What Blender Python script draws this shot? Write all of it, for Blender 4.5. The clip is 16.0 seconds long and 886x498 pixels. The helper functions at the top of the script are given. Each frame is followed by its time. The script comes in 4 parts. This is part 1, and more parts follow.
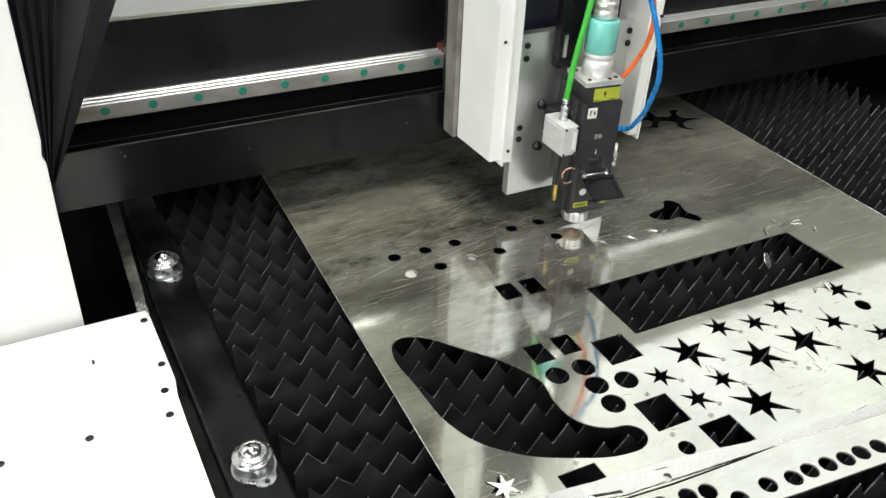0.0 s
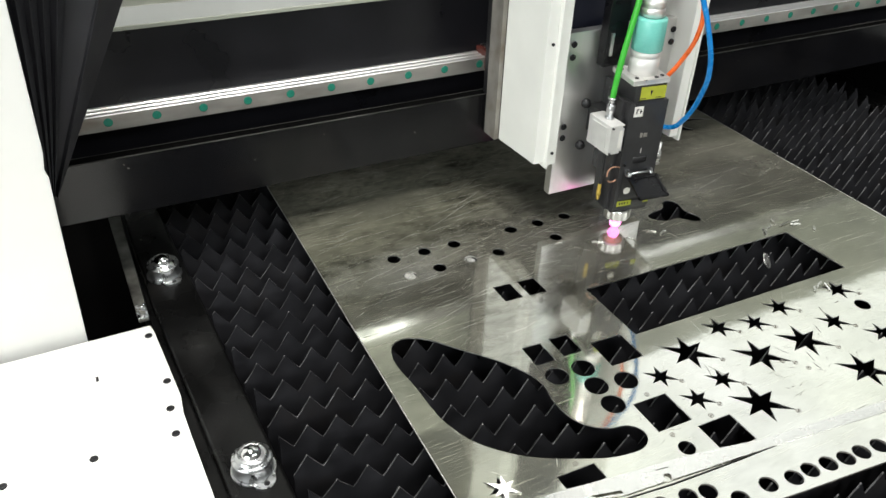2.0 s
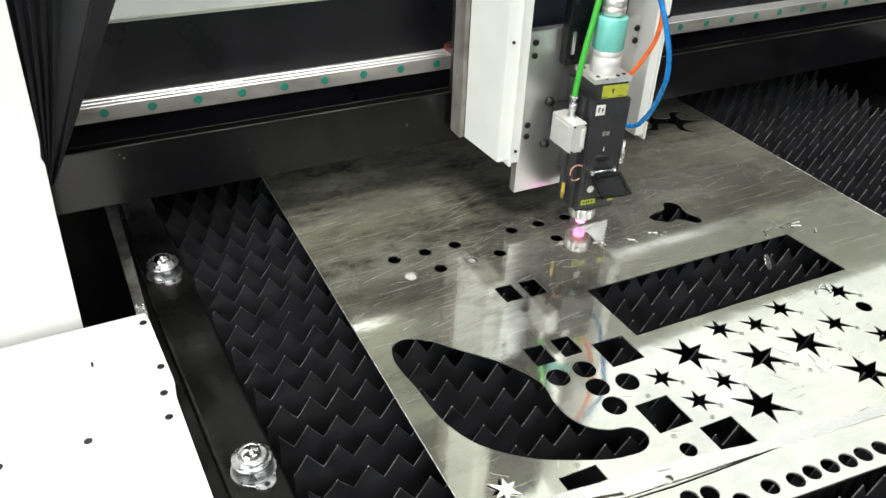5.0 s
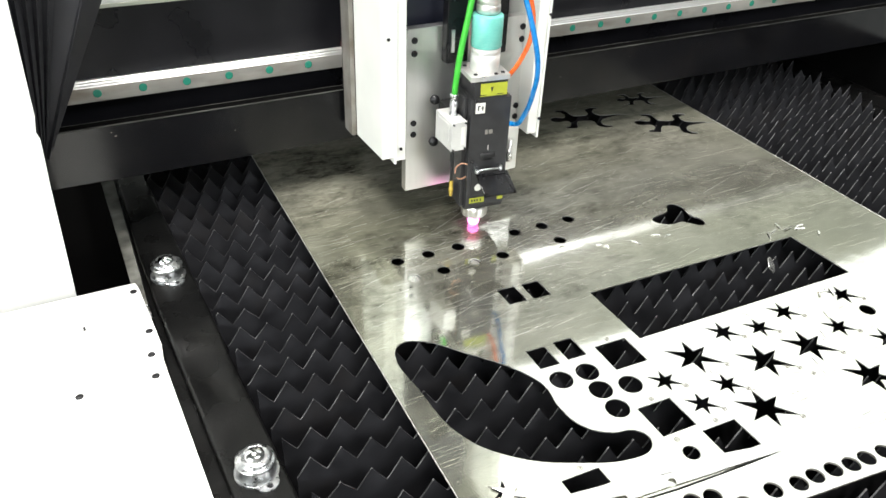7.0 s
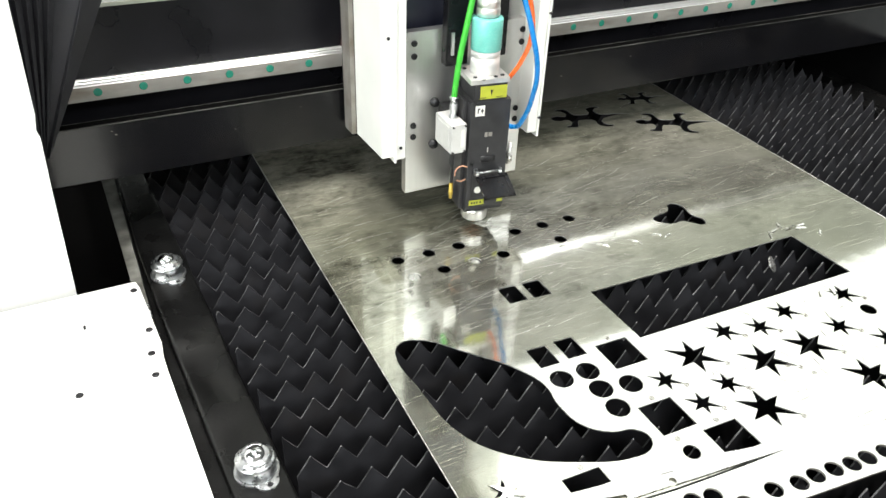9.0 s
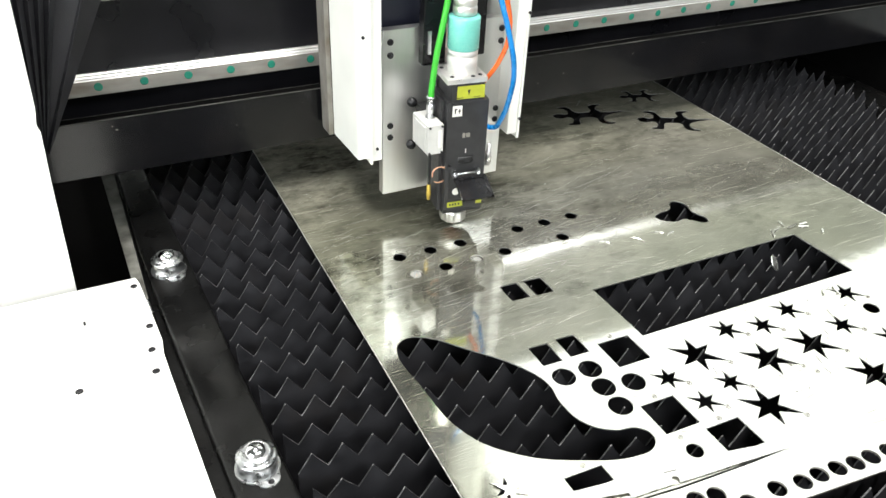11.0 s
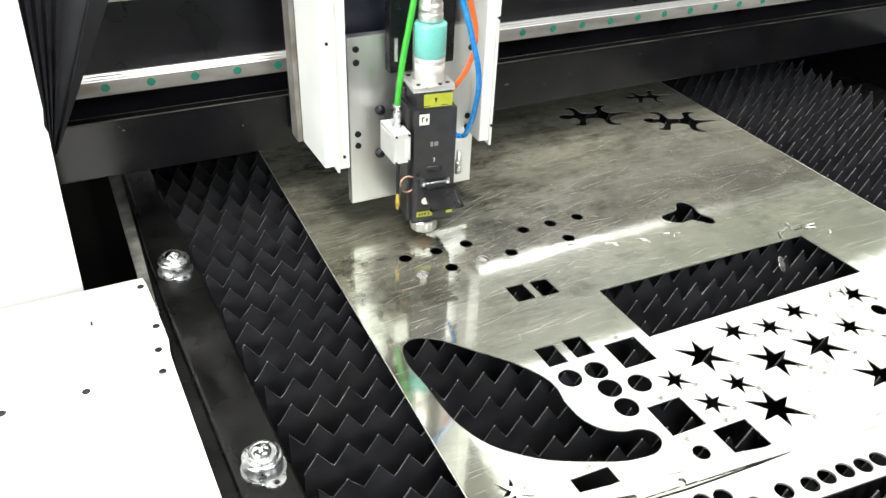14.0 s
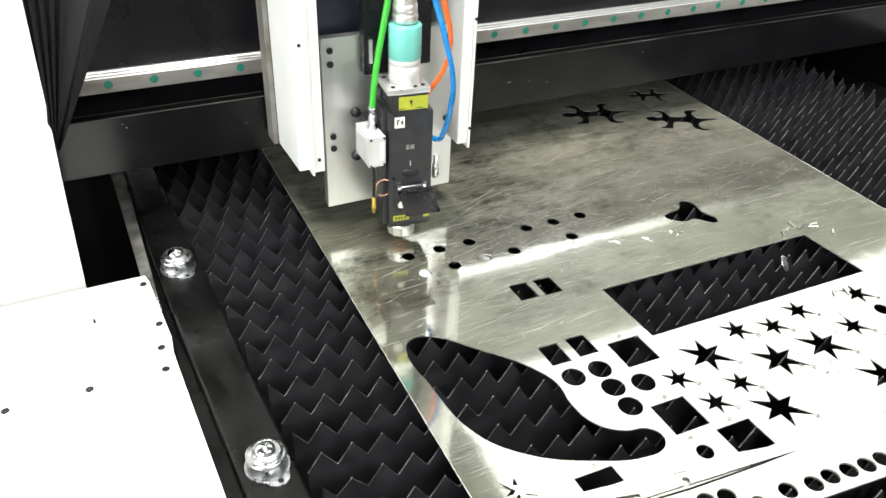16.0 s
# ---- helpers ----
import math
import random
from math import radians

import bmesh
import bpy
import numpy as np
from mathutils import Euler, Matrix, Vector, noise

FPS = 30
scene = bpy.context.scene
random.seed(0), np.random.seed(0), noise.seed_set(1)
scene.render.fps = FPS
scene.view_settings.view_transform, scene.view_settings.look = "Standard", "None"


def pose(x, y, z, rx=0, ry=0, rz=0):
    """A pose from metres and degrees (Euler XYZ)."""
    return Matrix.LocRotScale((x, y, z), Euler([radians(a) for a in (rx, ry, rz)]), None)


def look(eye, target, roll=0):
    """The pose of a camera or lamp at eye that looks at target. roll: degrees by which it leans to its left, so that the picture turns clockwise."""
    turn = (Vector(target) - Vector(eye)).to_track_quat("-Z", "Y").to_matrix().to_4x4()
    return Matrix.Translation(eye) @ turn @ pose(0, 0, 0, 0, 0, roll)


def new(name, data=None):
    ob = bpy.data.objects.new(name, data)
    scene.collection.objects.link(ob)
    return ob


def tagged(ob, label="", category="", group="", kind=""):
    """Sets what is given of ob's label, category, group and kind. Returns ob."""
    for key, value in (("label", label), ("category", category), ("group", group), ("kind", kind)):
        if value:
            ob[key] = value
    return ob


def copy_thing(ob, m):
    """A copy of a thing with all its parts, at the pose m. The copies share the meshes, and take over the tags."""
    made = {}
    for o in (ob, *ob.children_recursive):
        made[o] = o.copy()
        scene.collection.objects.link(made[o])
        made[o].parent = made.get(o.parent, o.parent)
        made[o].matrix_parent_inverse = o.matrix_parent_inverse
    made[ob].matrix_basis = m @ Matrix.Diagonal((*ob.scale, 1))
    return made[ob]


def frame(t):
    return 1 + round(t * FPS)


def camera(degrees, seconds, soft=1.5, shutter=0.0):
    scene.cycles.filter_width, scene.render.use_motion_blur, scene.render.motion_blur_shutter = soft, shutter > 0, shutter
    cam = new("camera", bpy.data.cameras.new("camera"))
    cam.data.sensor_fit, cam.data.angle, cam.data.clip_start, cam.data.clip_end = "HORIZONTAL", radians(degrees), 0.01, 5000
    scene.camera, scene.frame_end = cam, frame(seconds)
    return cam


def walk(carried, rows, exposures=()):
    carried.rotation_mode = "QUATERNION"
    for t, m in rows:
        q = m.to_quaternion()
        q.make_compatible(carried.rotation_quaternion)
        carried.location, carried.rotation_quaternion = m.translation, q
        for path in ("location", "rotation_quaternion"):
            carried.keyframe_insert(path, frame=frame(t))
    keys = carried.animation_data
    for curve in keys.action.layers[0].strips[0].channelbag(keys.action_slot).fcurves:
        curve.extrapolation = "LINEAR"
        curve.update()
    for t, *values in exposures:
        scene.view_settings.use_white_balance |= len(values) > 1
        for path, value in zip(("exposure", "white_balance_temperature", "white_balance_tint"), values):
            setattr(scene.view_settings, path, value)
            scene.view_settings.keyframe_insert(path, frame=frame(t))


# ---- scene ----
cam = camera(59.2, 16.0)
PATH = [
    (0, (-0.027, -1.103, 0.635), (0.734, 0.354, -0.504), 2.4),
    (0.5, (-0.026, -1.102, 0.635), (0.736, 0.357, -0.502), 2.2),
    (1, (-0.026, -1.101, 0.636), (0.736, 0.356, -0.503), 2.2),
    (1.5, (-0.028, -1.105, 0.635), (0.736, 0.357, -0.496), 2.3),
    (2, (-0.026, -1.105, 0.633), (0.736, 0.357, -0.499), 2.1),
    (2.5, (-0.024, -1.104, 0.633), (0.737, 0.358, -0.499), 2.1),
    (3, (-0.027, -1.101, 0.632), (0.739, 0.357, -0.502), 2.2),
    (3.5, (-0.027, -1.099, 0.633), (0.739, 0.356, -0.504), 2.3),
    (4, (-0.027, -1.102, 0.631), (0.741, 0.357, -0.502), 2.3),
    (6.5, (-0.03, -1.102, 0.631), (0.733, 0.362, -0.498), 2.5),
    (7, (-0.029, -1.101, 0.633), (0.732, 0.364, -0.496), 2.4),
    (7.5, (-0.032, -1.101, 0.633), (0.733, 0.367, -0.489), 2.6),
    (8, (-0.029, -1.103, 0.632), (0.735, 0.363, -0.495), 2.6),
    (8.5, (-0.029, -1.101, 0.633), (0.736, 0.359, -0.499), 2.5),
    (9, (-0.028, -1.101, 0.632), (0.73, 0.364, -0.498), 2.4),
    (11.5, (-0.031, -1.093, 0.628), (0.729, 0.364, -0.511), 2.8),
    (12, (-0.031, -1.09, 0.631), (0.725, 0.363, -0.517), 2.8),
    (12.5, (-0.03, -1.092, 0.629), (0.725, 0.368, -0.511), 2.6),
    (13, (-0.032, -1.093, 0.629), (0.721, 0.369, -0.51), 2.7),
    (13.5, (-0.033, -1.094, 0.629), (0.718, 0.37, -0.508), 2.7),
    (14, (-0.031, -1.096, 0.628), (0.717, 0.372, -0.505), 2.5),
    (14.5, (-0.032, -1.094, 0.631), (0.718, 0.369, -0.508), 2.6),
    (15, (-0.033, -1.093, 0.63), (0.715, 0.371, -0.509), 2.7),
    (15.5, (-0.033, -1.093, 0.63), (0.714, 0.372, -0.509), 2.7),
    (16, (-0.035, -1.092, 0.629), (0.713, 0.371, -0.511), 2.7),
]
EXPOSURES = [(0.0, 0.05), (4.2, 0.05), (4.9, 0.15), (5.8, 0.60), (6.3, 0.69), (16.0, 0.69)]
walk(cam, [(t, look(eye, target, roll)) for t, eye, target, roll in PATH], EXPOSURES)

# ---------------------------------------------------------------- light
world = bpy.data.worlds.new("hall_air")
scene.world = world
world.use_nodes = True
world.node_tree.nodes["Background"].inputs[0].default_value = (0.9, 0.95, 1.0, 1)
world.node_tree.nodes["Background"].inputs[1].default_value = 0.3


def area(name, x, y, z, sx, sy, watts, colour=(1, 0.97, 0.92), aim=None):
    d = bpy.data.lights.new(name, "AREA")
    d.shape, d.size, d.size_y, d.energy, d.color = "RECTANGLE", sx, sy, watts, colour
    o = new(name, d)
    o.matrix_world = look((x, y, z), aim or (x, y + 0.001, 0))
    return o


# unseen lamps added in the south to light front faces and the bright strip
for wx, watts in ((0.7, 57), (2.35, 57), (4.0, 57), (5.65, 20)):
    area("south_light", wx, -4.9, 3.65, 1.42, 2.4, watts, (0.98, 1.0, 1.0), (wx - 0.6, 0.0, 1.5))
area("skylight", 6.7, 2.55, 4.9, 8.4, 4.3, 150, (0.97, 1.0, 0.97))
# lamp added in the west to brighten the left covers and tooth faces
area("window_light", -4.6, -3.2, 1.9, 4.6, 2.0, 215, (0.96, 1.0, 1.0), (0.2, -0.3, 0.2))
for lx in (-0.9, 0.5):
    for ly in (-1.9, -0.7, 0.5):
        area("hall_lamp", lx, ly, 4.7, 0.28, 0.5, 60)

# ---------------------------------------------------------------- materials


def mat(name, base, rough=0.5, metal=0.0, var=0.15, scale=40.0, bump=0.0, fine=400.0, rvar=0.1, stretch=(1, 1, 1), dirt=None, dirt_scale=6.0, dirt_at=0.55, coat=0.0, spec=0.5):
    m = bpy.data.materials.new(name)
    m.use_nodes = True
    nt = m.node_tree
    b = nt.nodes["Principled BSDF"]
    b.inputs["Metallic"].default_value = metal
    b.inputs["Coat Weight"].default_value = coat
    b.inputs["Specular IOR Level"].default_value = spec
    tc = nt.nodes.new("ShaderNodeTexCoord")
    mp = nt.nodes.new("ShaderNodeMapping")
    mp.inputs["Scale"].default_value = stretch
    nt.links.new(tc.outputs["Object"], mp.inputs[0])

    def nz(s, detail=4.0):
        n = nt.nodes.new("ShaderNodeTexNoise")
        n.inputs["Scale"].default_value, n.inputs["Detail"].default_value = s, detail
        nt.links.new(mp.outputs[0], n.inputs[0])
        return n
    big, small = nz(scale), nz(fine, 2.0)
    rc = nt.nodes.new("ShaderNodeMapRange")
    rc.inputs[1].default_value, rc.inputs[2].default_value = 0.3, 0.7
    rc.inputs[3].default_value, rc.inputs[4].default_value = 1 - var, 1 + var
    nt.links.new(big.outputs[0], rc.inputs[0])
    sc = nt.nodes.new("ShaderNodeVectorMath")
    sc.operation = "SCALE"
    sc.inputs[0].default_value = base
    nt.links.new(rc.outputs[0], sc.inputs["Scale"])
    colour = sc.outputs[0]
    if dirt:
        dn = nz(dirt_scale, 8.0)
        dr = nt.nodes.new("ShaderNodeMapRange")
        dr.inputs[1].default_value, dr.inputs[2].default_value = dirt_at, dirt_at + 0.2
        nt.links.new(dn.outputs[0], dr.inputs[0])
        mx = nt.nodes.new("ShaderNodeMix")
        mx.data_type = "RGBA"
        nt.links.new(dr.outputs[0], mx.inputs[0])
        nt.links.new(colour, mx.inputs[6])
        mx.inputs[7].default_value = (*dirt, 1)
        colour = mx.outputs[2]
    nt.links.new(colour, b.inputs["Base Color"])
    rr = nt.nodes.new("ShaderNodeMapRange")
    rr.inputs[1].default_value, rr.inputs[2].default_value = 0.3, 0.7
    rr.inputs[3].default_value, rr.inputs[4].default_value = max(0.02, rough - rvar), min(1, rough + rvar)
    nt.links.new(small.outputs[0] if rvar < 0.06 else big.outputs[0], rr.inputs[0])
    nt.links.new(rr.outputs[0], b.inputs["Roughness"])
    if bump:
        bp = nt.nodes.new("ShaderNodeBump")
        bp.inputs["Strength"].default_value, bp.inputs["Distance"].default_value = bump, 0.001
        nt.links.new(small.outputs[0], bp.inputs["Height"])
        nt.links.new(bp.outputs[0], b.inputs["Normal"])
    return m


def glow(name, colour, strength):
    m = bpy.data.materials.new(name)
    m.use_nodes = True
    b = m.node_tree.nodes["Principled BSDF"]
    b.inputs["Base Color"].default_value = (0.03, 0.02, 0.015, 1)
    b.inputs["Emission Color"].default_value = (*colour, 1)
    b.inputs["Emission Strength"].default_value = strength
    return m


def sheet_metal():
    """Worn bright sheet: mirror-like, with soot patches, darker towards the far end, and fine scratches."""
    m = mat("worn_sheet_steel", (0.71, 0.71, 0.69), 0.065, 1.0, 0.10, 9.0, 0.02, 500.0, 0.03)
    nt = m.node_tree
    b = nt.nodes["Principled BSDF"]
    tc = nt.nodes.new("ShaderNodeTexCoord")

    def noise_at(scale, stretch, turn, detail=3.0, shift=0.0):
        mp = nt.nodes.new("ShaderNodeMapping")
        mp.inputs["Scale"].default_value, mp.inputs["Rotation"].default_value = stretch, (0, 0, turn)
        mp.inputs["Location"].default_value = (shift, shift, 0)
        n = nt.nodes.new("ShaderNodeTexNoise")
        n.inputs["Scale"].default_value, n.inputs["Detail"].default_value = scale, detail
        n.inputs["Roughness"].default_value = 0.70 if detail > 7 else 0.5
        nt.links.new(tc.outputs["Object"], mp.inputs[0])
        nt.links.new(mp.outputs[0], n.inputs[0])
        return n.outputs[0]

    def warped(scale, stretch, turn, shift, bend):
        out = noise_at(scale, stretch, turn, 2.0, shift)
        out.node.inputs["Distortion"].default_value = bend
        return out

    def ramp(v, a, c, lo=0.0, hi=1.0):
        r = nt.nodes.new("ShaderNodeMapRange")
        for i, x in enumerate((a, c, lo, hi)):
            r.inputs[i + 1].default_value = x
        nt.links.new(v, r.inputs[0])
        return r.outputs[0]

    def math_(op, a, c):
        n = nt.nodes.new("ShaderNodeMath")
        n.operation = op
        for i, v in enumerate((a, c)):
            if isinstance(v, float):
                n.inputs[i].default_value = v
            else:
                nt.links.new(v, n.inputs[i])
        return n.outputs[0]
    sepa = nt.nodes.new("ShaderNodeSeparateXYZ")
    nt.links.new(tc.outputs["Object"], sepa.inputs[0])
    # the patches darken more towards the far end and less to the right
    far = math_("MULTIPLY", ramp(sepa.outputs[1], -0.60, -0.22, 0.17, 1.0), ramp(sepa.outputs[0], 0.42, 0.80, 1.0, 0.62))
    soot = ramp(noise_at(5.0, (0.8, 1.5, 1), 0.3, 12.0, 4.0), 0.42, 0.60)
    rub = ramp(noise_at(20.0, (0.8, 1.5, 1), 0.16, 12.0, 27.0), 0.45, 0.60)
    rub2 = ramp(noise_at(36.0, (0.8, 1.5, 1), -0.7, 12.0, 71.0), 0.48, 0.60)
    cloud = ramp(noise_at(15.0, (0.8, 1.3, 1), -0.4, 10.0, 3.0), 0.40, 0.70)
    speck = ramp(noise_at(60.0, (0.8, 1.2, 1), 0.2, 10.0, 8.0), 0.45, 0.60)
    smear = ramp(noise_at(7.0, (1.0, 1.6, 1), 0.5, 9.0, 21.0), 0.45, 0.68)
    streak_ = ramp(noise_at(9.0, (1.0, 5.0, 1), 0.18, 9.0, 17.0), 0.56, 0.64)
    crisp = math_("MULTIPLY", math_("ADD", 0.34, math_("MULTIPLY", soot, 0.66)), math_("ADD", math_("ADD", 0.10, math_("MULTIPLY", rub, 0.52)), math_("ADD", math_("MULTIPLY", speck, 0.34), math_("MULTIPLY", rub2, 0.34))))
    dark_patches = math_("MULTIPLY", far, math_("MAXIMUM", math_("MULTIPLY", streak_, 0.30), math_("ADD", crisp, math_("MULTIPLY", cloud, 0.14))))
    scr1 = ramp(warped(11.0, (1.0, 80.0, 1), 0.30, 0.0, 0.3), 0.695, 0.735)
    scr2 = ramp(warped(8.0, (1.2, 120.0, 1), -0.55, 5.0, 0.5), 0.695, 0.73)
    scr3 = ramp(warped(11.0, (1.0, 110.0, 1), 0.12, 9.0, 0.4), 0.695, 0.73)
    scr4 = ramp(warped(12.0, (1.0, 110.0, 1), 0.95, 2.0, 0.5), 0.72, 0.755)
    scr5 = ramp(warped(5.0, (1.0, 200.0, 1), 0.20, 13.0, 0.2), 0.69, 0.715)
    scratch = math_("MAXIMUM", math_("MAXIMUM", scr1, scr4), math_("MAXIMUM", math_("MAXIMUM", scr2, scr5), scr3))
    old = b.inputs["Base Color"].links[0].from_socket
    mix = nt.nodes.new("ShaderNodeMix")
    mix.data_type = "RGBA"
    nt.links.new(dark_patches, mix.inputs[0])
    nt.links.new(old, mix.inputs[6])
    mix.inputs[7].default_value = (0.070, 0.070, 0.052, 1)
    mix2 = nt.nodes.new("ShaderNodeMix")
    mix2.data_type = "RGBA"
    nt.links.new(math_("MULTIPLY", math_("MULTIPLY", scratch, ramp(noise_at(6.0, (1, 1, 1), 0.0, 3.0, 33.0), 0.35, 0.62)), 0.72), mix2.inputs[0])
    nt.links.new(mix.outputs[2], mix2.inputs[6])
    mix2.inputs[7].default_value = (0.86, 0.86, 0.82, 1)
    tint = nt.nodes.new("ShaderNodeMix")
    tint.data_type = "RGBA"
    nt.links.new(ramp(noise_at(2.6, (1, 1, 1), 0.0, 3.0, 7.0), 0.35, 0.65), tint.inputs[0])
    tint.inputs[6].default_value, tint.inputs[7].default_value = (1.0, 1.0, 1.0, 1), (0.87, 0.89, 0.80, 1)
    mul = nt.nodes.new("ShaderNodeMix")
    mul.data_type, mul.blend_type = "RGBA", "MULTIPLY"
    mul.inputs[0].default_value = 1.0
    nt.links.new(mix2.outputs[2], mul.inputs[6])
    nt.links.new(tint.outputs[2], mul.inputs[7])
    nt.links.new(mul.outputs[2], b.inputs["Base Color"])
    oldr = b.inputs["Roughness"].links[0].from_socket
    nt.links.new(math_("ADD", oldr, math_("ADD", math_("MULTIPLY", dark_patches, 0.10), math_("MULTIPLY", scratch, 0.2))), b.inputs["Roughness"])
    # a second, wide lobe from the fine scratches, stronger towards the far end
    dull = nt.nodes.new("ShaderNodeBsdfPrincipled")
    warm = nt.nodes.new("ShaderNodeMix")
    warm.data_type, warm.blend_type = "RGBA", "MULTIPLY"
    warm.inputs[0].default_value = 1.0
    # patches near the gantry paint a faint brownish reflection into the colour
    painted_reflex = math_("MULTIPLY", ramp(noise_at(5.5, (1.0, 1.3, 1), 0.4, 6.0, 61.0), 0.36, 0.60), math_("MULTIPLY", ramp(sepa.outputs[1], -0.24, -0.06), ramp(sepa.outputs[0], 0.55, 0.85, 1.0, 0.35)))
    brown = nt.nodes.new("ShaderNodeMix")
    brown.data_type = "RGBA"
    nt.links.new(painted_reflex, brown.inputs[0])
    brown.inputs[6].default_value, brown.inputs[7].default_value = (0.94, 0.92, 0.80, 1), (0.93, 0.89, 0.77, 1)
    nt.links.new(brown.outputs[2], warm.inputs[7])
    nt.links.new(mul.outputs[2], warm.inputs[6])
    nt.links.new(warm.outputs[2], dull.inputs["Base Color"])
    dull.inputs["Roughness"].default_value = 0.42
    nt.links.new(math_("SUBTRACT", 0.62, math_("MULTIPLY", painted_reflex, 0.25)), dull.inputs["Metallic"])
    # the thin sheet is never quite flat
    wave = nt.nodes.new("ShaderNodeBump")
    wave.inputs["Strength"].default_value, wave.inputs["Distance"].default_value = 1.0, 0.00020
    nt.links.new(math_("ADD", noise_at(17.0, (1.0, 1.0, 1), 0.0, 2.0, 41.0), math_("MULTIPLY", noise_at(70.0, (1.0, 1.0, 1), 0.0, 1.0, 51.0), 0.10)), wave.inputs["Height"])
    nt.links.new(wave.outputs[0], b.inputs["Normal"])
    blend = nt.nodes.new("ShaderNodeMixShader")
    nt.links.new(math_("ADD", math_("ADD", 0.07, math_("MULTIPLY", smear, 0.13)), math_("ADD", math_("ADD", ramp(sepa.outputs[1], -0.45, -0.05, 0.02, 0.36), math_("MULTIPLY", painted_reflex, 0.14)), math_("MULTIPLY", scratch, 0.32))), blend.inputs[0])
    nt.links.new(b.outputs[0], blend.inputs[1])
    nt.links.new(dull.outputs[0], blend.inputs[2])
    nt.links.new(blend.outputs[0], nt.nodes["Material Output"].inputs[0])
    return m


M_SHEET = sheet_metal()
M_SLAT = mat("black_slat_steel", (0.031, 0.031, 0.035), 0.46, 0.25, 0.35, 30, 0.15, 300, 0.12, dirt=(0.030, 0.027, 0.027), dirt_scale=12)
M_EDGE = mat("bare_cut_edge", (0.13, 0.13, 0.135), 0.45, 0.4, 0.5, 60, 0.1, 300, 0.12, dirt=(0.030, 0.030, 0.032), dirt_scale=34, dirt_at=0.36)
M_TIP = mat("worn_bright_tip", (0.16, 0.16, 0.16), 0.4, 0.6, 0.4, 200, 0.1, 600, 0.1)
M_BEAM = mat("black_painted_steel", (0.008, 0.008, 0.010), 0.34, 0.0, 0.25, 12, 0.12, 250, 0.10, dirt=(0.022, 0.020, 0.019), dirt_scale=7, dirt_at=0.60, spec=0.26)
M_GLOSS = mat("glossy_black_paint", (0.006, 0.006, 0.007), 0.20, 0.0, 0.25, 12, 0.0, 20, 0.05, dirt=(0.013, 0.012, 0.012), dirt_scale=9, dirt_at=0.55, spec=0.38)
M_WORN = mat("worn_paint_edge", (0.085, 0.083, 0.08), 0.4, 0.5, 0.6, 30, 0.1, 200, 0.1, stretch=(0.4, 1, 1), dirt=(0.008, 0.008, 0.008), dirt_scale=22, dirt_at=0.44)
M_ARM = mat("worn_black_paint", (0.004, 0.004, 0.004), 0.30, 0.0, 0.3, 15, 0.25, 200, 0.10, dirt=(0.014, 0.013, 0.012), dirt_scale=14, dirt_at=0.62, spec=0.28)
# near-black colour stands in for the deep shade of the pit and voids
M_PIT = mat("near_black_steel", (0.0015, 0.0015, 0.0015), 0.9, 0.0, 0.3, 10, 0.2, 200, spec=0.03)
M_ANGLE = mat("worn_grey_angle", (0.25, 0.25, 0.225), 0.45, 0.4, 0.35, 40, 0.3, 300, 0.12, dirt=(0.05, 0.047, 0.042), dirt_scale=16, dirt_at=0.48)
M_WHITE = mat("white_enamel", (0.80, 0.80, 0.77), 0.36, 0.0, 0.03, 8, 0.03, 600, 0.06)
M_COVER = mat("off_white_enamel", (0.80, 0.81, 0.77), 0.42, 0.0, 0.05, 10, 0.03, 600, 0.06)
M_GREY = mat("light_grey_enamel", (0.34, 0.355, 0.30), 0.40, 0.0, 0.05, 10, 0.03, 600, 0.06)
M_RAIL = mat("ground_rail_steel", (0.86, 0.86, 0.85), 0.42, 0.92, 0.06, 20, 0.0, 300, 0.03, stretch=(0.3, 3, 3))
# rail front: brown-grey smears, plus a darker base that paints its shade
M_RAILSIDE = mat("shaded_rail_side", (0.42, 0.40, 0.37), 0.45, 0.5, 0.25, 30, 0.1, 300, 0.1, stretch=(0.3, 3, 1), dirt=(0.20, 0.17, 0.14), dirt_scale=20, dirt_at=0.5)
M_GALV = mat("dull_grey_plate", (0.30, 0.285, 0.26), 0.5, 0.5, 0.25, 25, 0.2, 300, 0.12, dirt=(0.16, 0.13, 0.10), dirt_scale=18)
M_PLATE = mat("brushed_aluminium", (0.76, 0.76, 0.75), 0.36, 1.0, 0.12, 22, 0.12, 260, 0.10, stretch=(1.0, 1.0, 0.12))
M_CHROME = mat("bright_zinc", (0.55, 0.56, 0.57), 0.30, 1.0, 0.16, 90, 0.1, 500, 0.10)
M_KNURL = mat("knurled_chrome", (0.84, 0.83, 0.81), 0.34, 1.0, 0.08, 60, 0.0, 500, 0.04)
M_BALL = mat("polished_ball_steel", (0.75, 0.75, 0.76), 0.06, 1.0, 0.03, 60, 0.0, 500, 0.02)
M_ALU = mat("machined_aluminium", (0.80, 0.79, 0.77), 0.32, 0.8, 0.10, 50, 0.1, 500, 0.08)
M_HEAD = mat("black_anodised", (0.032, 0.032, 0.034), 0.40, 0.2, 0.18, 60, 0.10, 900, 0.08)
M_DARK = mat("black_plastic", (0.012, 0.012, 0.013), 0.42, 0.0, 0.2, 60, 0.1, 700, 0.08)
M_BLACK = mat("gloss_black_enamel", (0.005, 0.005, 0.006), 0.28, 0.0, 0.2, 30, 0.05, 400, 0.06, spec=0.35)
M_NAVY = mat("dark_blue_cover", (0.012, 0.014, 0.026), 0.45, 0.0, 0.2, 20, 0.1, 300, 0.08)
